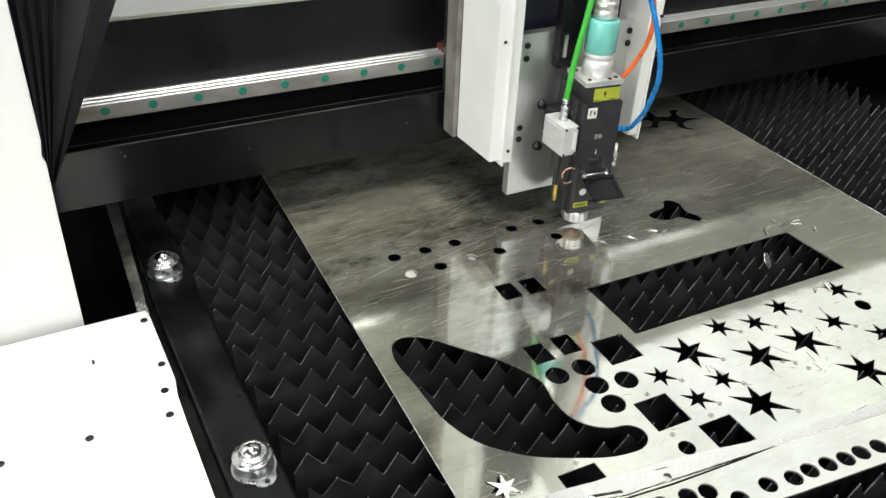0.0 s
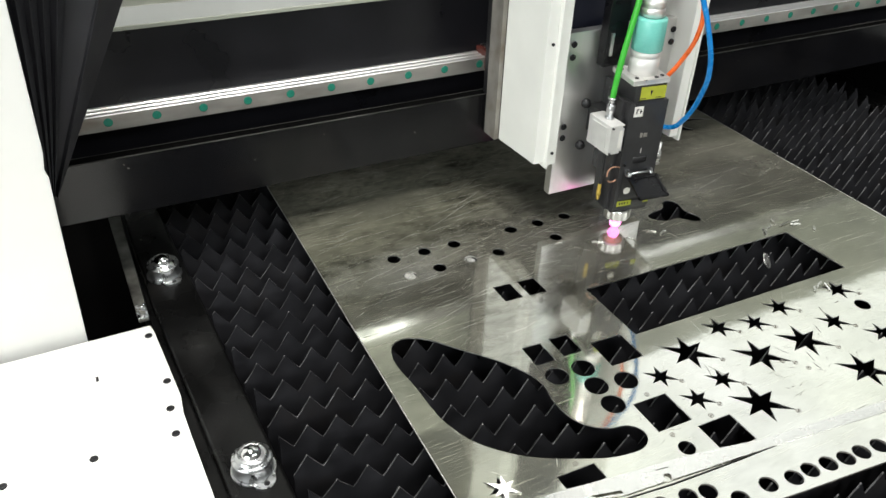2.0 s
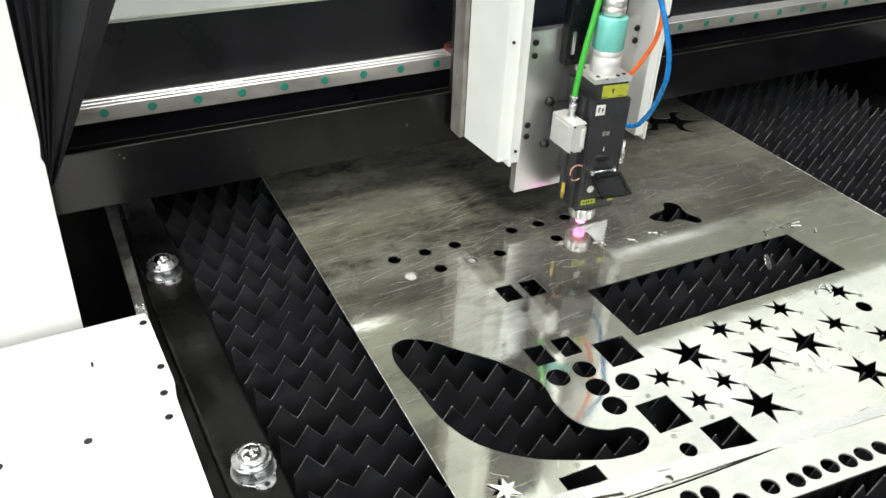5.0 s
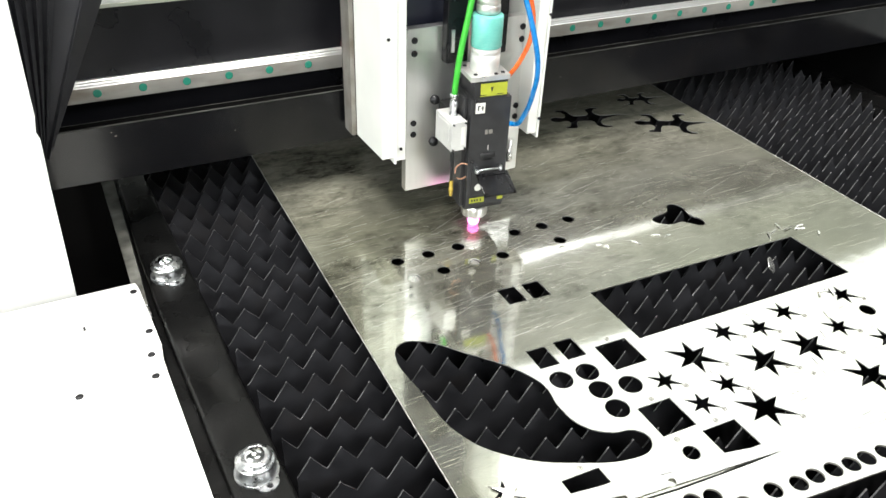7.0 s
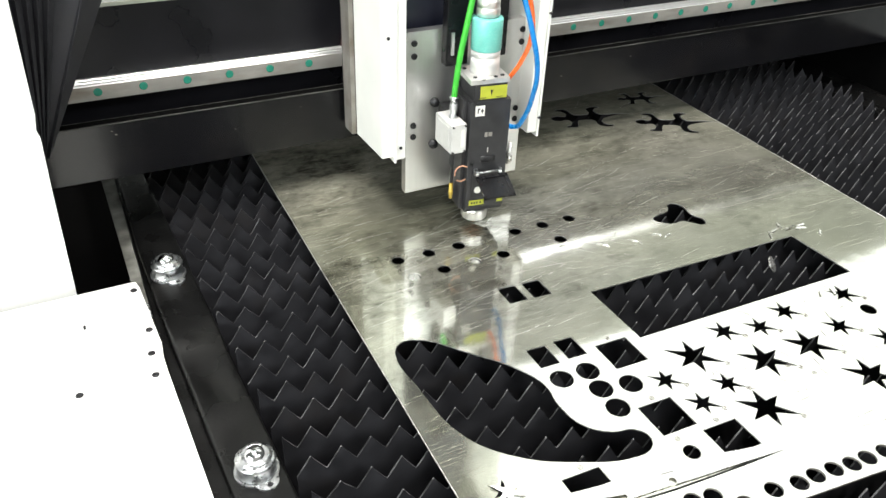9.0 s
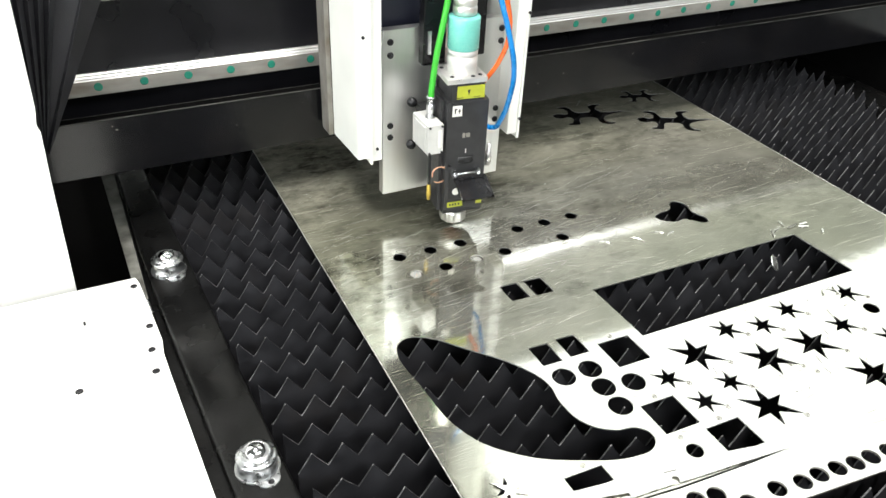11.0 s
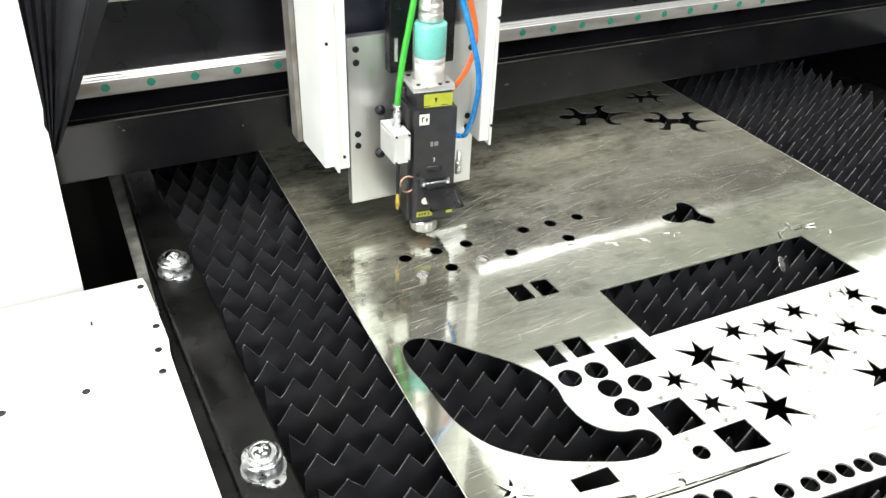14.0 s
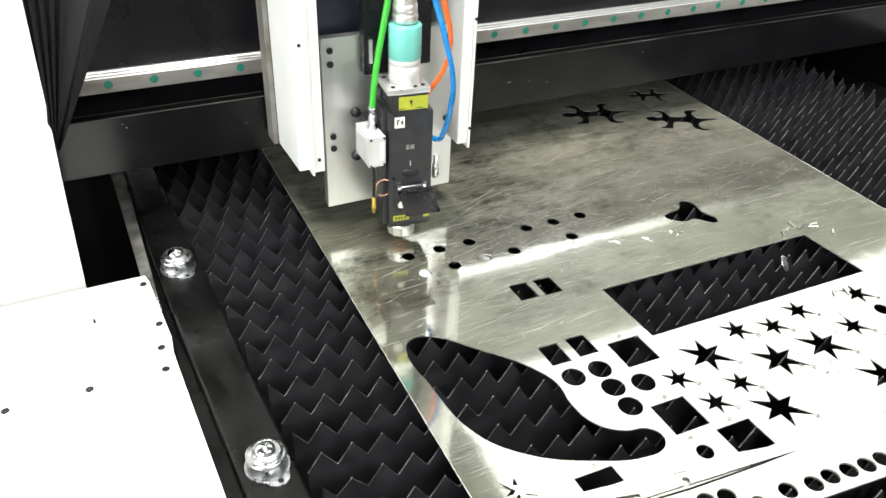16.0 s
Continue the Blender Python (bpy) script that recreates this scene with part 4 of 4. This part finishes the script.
    part("label_mark", T(wl), M_INK, h)
    pl = bmesh.new()
    box(0.3345, 0.3385, -0.2575, -0.2566, 0.1520, 0.1590, 0.0002, pl)
    box(0.3400, 0.3455, -0.2575, -0.2566, 0.1525, 0.1585, 0.0002, pl)
    part("type_mark", T(pl), M_GALV, h)
    part("scale_line", T(box(0.3400, 0.3408, -0.2574, -0.2566, 0.128, 0.135)), M_PAPER, h)
    part("focus_ring", T(lathe([(0.019, 0.1135), (0.0200, 0.1145), (0.0200, 0.1220), (0.019, 0.1230)], Matrix.Translation((0.3410, -0.2405, 0)), 32)), M_DARK, h)
    part("drawer_recess", T(box(0.3180, 0.3645, -0.2579, -0.2565, 0.058, 0.100, 0.0004)), M_DARK, h)
    hg = bmesh.new()
    for x in (0.3240, 0.3590):
        box(x - 0.0030, x + 0.0030, -0.2640, -0.2565, 0.0955, 0.1035, 0.0008, hg)
        add(hg, ball(0.0032, Matrix.Translation((x, -0.2650, 0.0985)), 10))
    add(hg, lathe([(0.0016, -0.0165), (0.0016, 0.0165)], Matrix.Translation((0.3415, -0.2635, 0.1000)) @ Matrix.Rotation(math.pi / 2, 4, "Y"), 12))
    part("hinge", T(hg), M_CHROME, h, "bright steel hinge")
    fp = bmesh.new()
    for b in ((-0.0235, 0.0235, -0.002, 0.002, -0.040, -0.035), (-0.0235, 0.0235, -0.002, 0.002, -0.005, 0.0), (-0.0235, -0.019, -0.002, 0.002, -0.040, 0.0), (0.019, 0.0235, -0.002, 0.002, -0.040, 0.0), (-0.020, 0.020, -0.0004, 0.0012, -0.036, -0.004)):
        box(*b, 0.0004, fp)
    turned(fp, Matrix.Translation((0.3460, -0.2640, 0.0940)) @ Matrix.Rotation(math.radians(-68), 4, "X"))
    part("flap", T(fp), M_BLACK, h, "open black drawer flap")
    part("lens_window", T(lathe([(0.0055, 0.0), (0.0055, 0.0012)], facing_y(0.3290, -0.2568, 0.0690), 20)), M_PAPER, h)
    part("lower_label", T(box(0.3170, 0.3400, -0.2581, -0.2569, 0.0440, 0.0520, 0.0002)), M_YELLOW, h, "yellow-green label")
    part("lower_label", T(box(0.3600, 0.3690, -0.2581, -0.2569, 0.0450, 0.0540, 0.0002)), M_YELLOW, h, "yellow-green label")
    part("latch_bar", T(box(0.3395, 0.3600, -0.2590, -0.2568, 0.0470, 0.0520, 0.0006)), M_DARK, h)
    lb = bmesh.new()
    for i, x in enumerate((0.3200, 0.3240, 0.3280, 0.3330)):
        box(x, x + 0.0022, -0.2585, -0.2580, 0.0465, 0.0500, 0, lb)
    part("label_mark", T(lb), M_INK, h)
    for x, z in ((0.3150, 0.2040), (0.3140, 0.1120)):
        socket_bolt(h, x, -0.2576, z, 0.0018, name="screw")
    # nozzle
    N = Matrix.Translation((AX, AY, 0))
    part("nozzle_neck", lathe([(0.0165, 0.0290), (0.0165, 0.0340)], N, 32), M_DARK, h)
    nb = bmesh.new()
    k = 44
    rings = []
    for z, r in ((0.0135, 0.0172), (0.0150, 0.0186), (0.0285, 0.0190), (0.0305, 0.0180)):
        rings.append([nb.verts.new((AX + (r + (0.0009 if (i // 2) % 2 else 0)) * math.cos(2 * math.pi * i / k), AY + (r + (0.0009 if (i // 2) % 2 else 0)) * math.sin(2 * math.pi * i / k), z)) for i in range(k)])
    for p, q in zip(rings, rings[1:]):
        for i in range(k):
            nb.faces.new((p[i], p[(i + 1) % k], q[(i + 1) % k], q[i]))
    nb.faces.new(list(reversed(rings[0])))
    nb.faces.new(rings[-1])
    part("nozzle_ring", nb, M_KNURL, h, "knurled chrome nozzle ring")
    part("nozzle_tip", lathe([(0.0015, 0.0030), (0.0032, 0.0036), (0.0060, 0.0085), (0.0120, 0.0118), (0.0150, 0.0124), (0.0155, 0.0136)], N, 32), M_COPPER, h, "copper nozzle tip")
    # amplifier box and its leads
    sb = part("sensor_box", box(0.2800, 0.3030, -0.2560, -0.2060, 0.1345, 0.1770, 0.0016), M_SILVER, h, "silver sensor amplifier box")
    for x, z in ((0.2825, 0.1370), (0.2825, 0.1745), (0.3005, 0.1370), (0.3005, 0.1745)):
        socket_bolt(sb, x, -0.2565, z, 0.0014, name="screw")
    part("box_label", box(0.2945, 0.3000, -0.2568, -0.2562, 0.1430, 0.1690), M_PAPER, sb)
    part("side_panel", box(0.2792, 0.2800, -0.2480, -0.2140, 0.1400, 0.1720, 0.0003), M_SILVER, sb)
    part("plug", lathe([(0.0066, 0.1770), (0.0066, 0.1800), (0.0050, 0.1810), (0.0050, 0.1860), (0.0058, 0.1865), (0.0058, 0.1960), (0.0048, 0.1965), (0.0048, 0.2040), (0.0062, 0.2045), (0.0062, 0.2065), (0.0036, 0.2075)], Matrix.Translation((0.2950, -0.2300, 0)), 24), M_CHROME, h, "threaded chrome plug")
    for x, y, z in ((0.2895, -0.186, 0.1800), (0.2890, -0.186, 0.1150)):
        part("mount_bolt", lathe([(0.0068, 0.0), (0.0068, 0.004), (0.0048, 0.0045), (0.0048, 0.008), (0.0022, 0.0085)], facing_y(x, -0.1800, z), 18), M_BOLT, h)
    part("mount_arm", box(0.2960, 0.3180, -0.206, -0.1805, 0.138, 0.178, 0.001), M_DARK, h)
    hose("green_hose", [(0.2950, -0.2300, 0.2050), (0.2960, -0.2300, 0.2200), (0.3020, -0.2280, 0.2600), (0.3130, -0.2250, 0.3100), (0.3240, -0.2210, 0.3600), (0.3360, -0.2150, 0.4400)], 0.0041, M_GREEN, h, "glossy green cable")
    hose("orange_hose", [(0.3640, -0.2300, 0.2050), (0.3700, -0.2330, 0.2150), (0.3835, -0.2490, 0.2500), (0.3790, -0.2760, 0.3030), (0.3640, -0.2860, 0.3500), (0.3500, -0.2700, 0.4200)], 0.0031, M_ORANGE, h, "orange pneumatic hose")
    hose("blue_hose", [(0.3660, -0.2480, 0.1625), (0.3710, -0.2640, 0.1640), (0.3650, -0.2960, 0.1900), (0.3610, -0.3200, 0.2350), (0.3590, -0.3270, 0.2700), (0.3510, -0.3180, 0.3200), (0.3440, -0.3020, 0.3600), (0.3350, -0.2800, 0.4200)], 0.0033, M_BLUE, h, "glossy blue pneumatic hose")
    hose("sensor_lead", [(0.2945, -0.2330, 0.1345), (0.2945, -0.2335, 0.1100), (0.2940, -0.2340, 0.0760)], 0.0022, M_DARK, h, "thin black lead")
    loop = [(0.3030 + 0.0115 * math.cos(i * math.pi / 5 - 2.4), -0.2500 + 0.002 * math.sin(i), 0.0970 + 0.0125 * math.sin(i * math.pi / 5 - 2.4)) for i in range(10)]
    hose("copper_loop", loop, 0.0010, M_COPPER, h, "thin copper-coloured wire loop")
    part("lead_plug", lathe([(0.0022, 0.0705), (0.0034, 0.0715), (0.0034, 0.0770), (0.0044, 0.0775), (0.0044, 0.0840), (0.0036, 0.0845), (0.0036, 0.0960), (0.0024, 0.0965)], Matrix.Translation((0.2940, -0.2340, -0.0200)) @ Matrix.Diagonal((0.75, 0.75, 1, 1)), 16), M_BRASS, h, "yellow threaded lead plug")
    part("air_fitting", lathe([(0.0045, 0.0), (0.0045, 0.020), (0.0032, 0.021), (0.0032, 0.034)], Matrix.Translation((0.3790, -0.2480, 0.098)), 16), M_ALU, h, "chrome air fitting")
    return h


HEAD = cutting_head()

# ---------------------------------------------------------------- sparks and laser light


def laser_spot():
    o = solid("laser_plasma", ball(0.0086, Matrix(), 20), M_LASER, "pink glowing laser plasma under the nozzle", "laser light")
    return o


def streak(p, q, r, bm):
    p, q = Vector(p), Vector(q)
    d = q - p
    m = Matrix.Translation(p) @ d.to_track_quat("Z", "Y").to_matrix().to_4x4()
    return add(bm, lathe([(r * 0.3, 0), (r, d.length * 0.3), (r * 0.7, d.length * 0.8), (r * 0.2, d.length)], m, 5))


def spark_fan(base, y0, y1, spread, seed, count):
    """Sparks that leave the sheet's edge and shoot out over the slats."""
    rnd = random.Random(seed)
    s = thing("spark_fan", base, "orange glowing sparks flying off the cut over the slats", "sparks")
    for i in range(count):
        y = rnd.uniform(y0, y1)
        a = math.radians(rnd.uniform(*spread) + (y - (y0 + y1) / 2) * -260)
        d = Vector((math.cos(a), math.sin(a), rnd.uniform(-0.04, 0.14)))
        p = Vector((0.2185, y, 0.002)) + d * (rnd.random() ** 2 * 0.11)
        part("spark", streak(p, p + d * rnd.uniform(0.02, 0.09), rnd.uniform(0.00022, 0.00055), bmesh.new()), M_SPARK, s)
    return s


# deep ones only light the slats; shallow ones paint light on slat faces
def embers(name, x0, x1, y0, y1, z0, z1, seed, count, r, m, near=0.25, far=0.75):
    rnd = random.Random(seed)
    s = thing(name, ((x0 + x1) / 2, (y0 + y1) / 2, -0.05), "orange glowing embers and ember light between the slats", "sparks")
    bm = bmesh.new()
    for i in range(count):
        x = rnd.uniform(x0, x1)
        k = round((rnd.uniform(y0, y1) + 0.452) / ROW)
        y = -0.4466 + ROW * (k + rnd.uniform(near, far))
        add(bm, ball(r * rnd.uniform(0.5, 1.3), Matrix.Translation((x + (y - y1) * -0.06, y, rnd.uniform(z0, z1))) @ Matrix.Rotation(rnd.gauss(0, 0.5), 4, "Y") @ Matrix.Diagonal((rnd.uniform(0.8, 2.4), 0.5, rnd.uniform(0.3, 0.7), 1)), 6))
    o = part("ember", bm, m, s)
    o["kind"] = "stuff"
    return s


PLASMA = laser_spot()
FLASH = solid("cutting_flash", ball(0.0125, Matrix(), 20), M_FLASH, "white pink flash at the cut under the nozzle", "laser light")
# flight of each spark off the sheet's edge: start, middle and end in plan
FLIGHTS = (
    ((0.219, -0.252), (0.215, -0.139), (0.142, -0.004)),
    ((0.219, -0.252), (0.211, -0.146), (0.148, -0.057)),
    ((0.219, -0.252), (0.208, -0.150), (0.097, -0.046)),
    ((0.217, -0.214), (0.205, -0.132), (0.156, -0.100)),
    ((0.183, -0.217), (0.128, -0.188), (0.065, -0.156)),
    ((0.223, -0.246), (0.115, -0.237), (0.007, -0.226)),
    ((0.218, -0.260), (0.200, -0.267), (0.186, -0.269)),
    ((0.178, -0.274), (0.166, -0.276), (0.156, -0.279)),
    ((0.171, -0.292), (0.143, -0.303), (0.110, -0.316)),
    ((0.182, -0.306), (0.123, -0.322), (0.061, -0.322)),
    ((0.181, -0.312), (0.112, -0.337), (0.051, -0.346)),
    ((0.138, -0.284), (0.129, -0.284), (0.123, -0.285)),
    ((0.058, -0.268), (0.033, -0.265), (0.013, -0.262)),
    ((0.222, -0.306), (0.214, -0.312), (0.206, -0.318)),
)


def spark_burst():
    s = thing("spark_burst", (0.2185, -0.25, 0.002), "orange glowing sparks bursting from the sheet's edge over the slats", "sparks")
    for i, f in enumerate(FLIGHTS):
        pts = [(x, y, 0.003 + 0.03 * abs(f[0][0] - f[2][0]) * math.sin(k * 1.5)) for k, (x, y) in enumerate(f)]
        part("spark", from_curve([(pts, False, True)], radius=(0.00050 if i < 9 else 0.00065) if i not in (4, 12) else 0.0003, res=8), M_SPARK, s)
    return s


FAN = spark_burst()
SMALL_FAN = spark_fan((0.2185, -0.33, 0.002), -0.36, -0.30, (175, 215), 8, 8)
# hidden below the teeth, added to light the slats orange
EMBERS = embers("falling_embers", 0.080, 0.180, -0.46, 0.03, -0.100, -0.066, 2, 90, 0.0062, M_EMBER)
# flat glowing patches that imitate ember light on the slat faces
NEAR_EMBER_LIGHT = embers("near_ember_light", 0.070, 0.185, -0.74, -0.42, -0.060, -0.036, 3, 110, 0.0034, M_HOT, 0.86, 0.94)
LATE_EMBERS = embers("late_embers", 0.075, 0.19, -0.34, -0.12, -0.100, -0.066, 6, 34, 0.0060, M_EMBER)
# a few added just to light one tooth orange
LATE_GLOW = embers("bright_embers", 0.082, 0.100, -0.325, -0.295, -0.046, -0.036, 11, 4, 0.0042, M_EMBER)
LATE_EMBER_LIGHT = embers("late_ember_light", 0.100, 0.185, -0.66, -0.42, -0.050, -0.030, 7, 22, 0.0030, M_HOT, 0.86, 0.94)


def plume(seed, count, y_far, reach):
    """Orange-lit smoke haze along the slats, imitated by fine glowing slivers."""
    rnd = random.Random(seed)
    s = thing("lit_smoke_haze", (0.13, -0.15, 0.0), "dim orange-lit smoke haze over the slats, made of fine glowing slivers", "sparks")
    bm = bmesh.new()
    for i in range(count):
        y = y_far - reach * rnd.random() ** 1.3
        x = 0.128 - 0.07 * (y + 0.15) + max(-0.055, min(0.055, rnd.gauss(0, 0.024)))
        z = rnd.uniform(-0.024, 0.004)
        n, w = rnd.uniform(0.006, 0.016), rnd.uniform(0.00007, 0.00018)
        d = Vector((rnd.gauss(0, 0.25), -1, rnd.gauss(0, 0.12))).normalized() * n
        c = Vector((x, y, z))
        tips = [bm.verts.new(c - d), bm.verts.new(c + d)]
        mid = [bm.verts.new(c + Vector((w * math.cos(k * 2.094), 0, w * math.sin(k * 2.094)))) for k in range(3)]
        for k in range(3):
            bm.faces.new((tips[0], mid[k], mid[(k + 1) % 3]))
            bm.faces.new((tips[1], mid[(k + 1) % 3], mid[k]))
    o = part("haze_slivers", bm, M_PLUME, s)
    o["kind"] = "stuff"
    return s


PLUME = plume(31, 14000, 0.02, 0.46)
EARLY_PLUME = plume(41, 1200, -0.13, 0.14)
LATE_PLUME = plume(37, 3000, 0.02, 0.24)
# again glowing patches in place of light on the slat faces
LATE_NEAR = embers("late_near_ember_light", 0.070, 0.185, -0.74, -0.50, -0.060, -0.036, 9, 46, 0.0034, M_HOT, 0.86, 0.94)


def nozzle_burst():
    """Sparks that skim over the sheet from the cut."""
    rnd = random.Random(5)
    s = thing("nozzle_sparks", (0.386, -0.236, 0.004), "orange glowing sparks skimming over the sheet from the cut", "sparks")
    for deg, near, far in ((248, 0.01, 0.36), (252, 0.01, 0.20), (255, 0.01, 0.44), (257, 0.02, 0.30), (263, 0.10, 0.40), (285, 0.04, 0.30), (300, 0.06, 0.30), (305, 0.22, 0.36), (320, 0.05, 0.20), (338, 0.03, 0.16), (350, 0.05, 0.22), (5, 0.03, 0.18)):
        d = Vector((math.cos(math.radians(deg)), math.sin(math.radians(deg)), 0.03))
        p = Vector((0.386, -0.236, 0.003))
        part("spark", streak(p + d * near, p + d * far, rnd.uniform(0.0006, 0.0011), bmesh.new()), M_SPARK, s)
    return s


NOZZLE_BURST = nozzle_burst()
STRAY = thing("stray_spark", (-0.075, 0.0, 0.0), "single orange glowing spark flying past the bed", "sparks")
part("spark", streak((-0.054, 0.008, 0.0), (-0.098, -0.007, 0.004), 0.0014, bmesh.new()), M_SPARK, STRAY)

# ---------------------------------------------------------------- movement
# the gantry along the bed, the carriage across it, the head up and down: seconds, x, y, z
HEAD_ROWS = [(0.0, 0.272, -0.0760, 0.002), (0.5, 0.2765, -0.0760, 0.002), (0.6, 0.2765, -0.0765, 0.002), (0.7, 0.292, -0.0850, 0.004), (0.8, 0.322, -0.0990, 0.007), (0.9, 0.330, -0.1030, 0.007), (1.0, 0.330, -0.1035, 0.007), (1.5, 0.3305, -0.1035, 0.010),
             (2.0, 0.330, -0.1035, 0.007), (2.5, 0.3305, -0.1035, 0.005), (3.0, 0.330, -0.1035, 0.0015), (3.5, 0.3295, -0.1035, 0.002), (4.0, 0.330, -0.1035, 0.002), (4.2, 0.330, -0.1035, 0.002), (4.9, 0.300, -0.085, 0.006), (5.6, 0.160, -0.010, 0.009), (6.0, 0.136, 0.0, 0.010), (6.3, 0.136, 0.0, 0.009), (6.5, 0.136, 0.0, 0.008),
             (7.0, 0.136, 0.0, 0.006), (7.5, 0.136, 0.0, 0.002), (8.0, 0.1365, 0.0, 0.002), (9.0, 0.135, 0.0, 0.0005), (9.3, 0.1335, 0.0, 0.0005), (11.3, 0.0905, 0.0, 0.0015), (11.5, 0.087, 0.0, 0.0015), (12.0, 0.077, 0.0, 0.0), (12.5, 0.0685, 0.0, 0.0), (13.0, 0.058, 0.0, 0.0), (13.5, 0.049, 0.0, -0.0005), (14.0, 0.040, 0.0, 0.0), (14.5, 0.029, 0.0, 0.0), (15.0, 0.019, 0.0, 0.0), (15.5, 0.010, 0.0, 0.0), (16.0, 0.0, 0.0, 0.0)]
# drop of the plasma below its hiding place in the nozzle
PLASMA_ROWS = [(0.0, 0.22), (1.2, 0.22), (1.4, 1.3), (1.6, 1.3), (2.0, 1.1), (2.5, 1.0), (3.0, 1.0), (3.1, 0.46), (4.2, 0.46), (6.2, 1.3), (7.0, 1.2), (7.5, 1.0), (7.7, 0.22), (9.2, 0.26), (11.3, 0.30), (16.0, 0.30)]


def at(rows, t):
    for p, q in zip(rows, rows[1:]):
        if p[0] <= t <= q[0]:
            f = (t - p[0]) / (q[0] - p[0])
            return [a + (b - a) * f for a, b in zip(p[1:], q[1:])]
    return list(rows[-1][1:])


def moves(ob, times):
    """Waits deep under the bed, rises into the cut, and falls back."""
    b = BASE[ob]
    down = Vector((0, 0, -0.62))
    t0, t1, t2, t3 = times
    d = Vector((-0.02, 0.0, 0.0))
    walk(ob, [(0.0, Matrix.Translation(b + down)), (t0 - 0.2, Matrix.Translation(b + down)), (t0, Matrix.Translation(b + down)), (t1, Matrix.Translation(b - d * 0.3)), (t2, Matrix.Translation(b + d * 0.3)), (t3, Matrix.Translation(b + down)), (t3 + 0.2, Matrix.Translation(b + down)), (16.0, Matrix.Translation(b + down))])


def motions():
    g, c, h = BASE[GANTRY], BASE[CARRIAGE], BASE[HEAD]
    walk(GANTRY, [(t, Matrix.Translation(g + Vector((-0.0725 * y, y, 0)))) for t, x, y, z in HEAD_ROWS])
    walk(CARRIAGE, [(t, Matrix.Translation(c + Vector((x, y, 0)))) for t, x, y, z in HEAD_ROWS])
    walk(HEAD, [(t, Matrix.Translation(h + Vector((x, y, z)))) for t, x, y, z in HEAD_ROWS])
    rows = []
    for t in sorted({r[0] for r in HEAD_ROWS} | {r[0] for r in PLASMA_ROWS}):
        x, y, z = at(HEAD_ROWS, t)
        drop = at(PLASMA_ROWS, t)[0]
        rows.append((t, Matrix.Translation((AX + x, AY + y, 0.019 + z - 0.015 * drop))))
    walk(PLASMA, rows)
    hide, out = Vector((AX, AY, 0.16)), Vector((AX, AY, 0.010))
    rows = []
    for t in (0.0, 2.8, 2.95, 3.05, 3.15, 4.2, 6.3, 7.3, 7.45, 7.55, 7.7, 9.2, 11.3, 16.0):
        x, y, z = at(HEAD_ROWS, t)
        rows.append((t, Matrix.Translation((out if t in (2.95, 3.05, 7.45, 7.55) else hide) + Vector((x, y, 0)))))
    walk(FLASH, rows)
    moves(FAN, (14.85, 14.95, 15.05, 15.15))
    moves(SMALL_FAN, (13.2, 13.28, 13.36, 13.46))
    moves(EMBERS, (13.3, 13.4, 13.58, 13.8))
    moves(NEAR_EMBER_LIGHT, (13.3, 13.4, 13.6, 13.9))
    moves(LATE_EMBERS, (14.85, 14.95, 15.05, 15.2))
    moves(PLUME, (13.3, 13.4, 13.58, 13.8))
    moves(NOZZLE_BURST, (13.08, 13.18, 13.32, 13.40))
    moves(EARLY_PLUME, (7.84, 7.94, 8.04, 8.14))
    moves(LATE_PLUME, (15.02, 15.12, 15.28, 15.48))
    moves(LATE_NEAR, (15.06, 15.14, 15.34, 15.46))
    moves(STRAY, (13.36, 13.45, 13.55, 13.65))
    moves(LATE_GLOW, (14.85, 14.95, 15.05, 15.2))
    moves(LATE_EMBER_LIGHT, (14.85, 14.95, 15.1, 15.4))


motions()
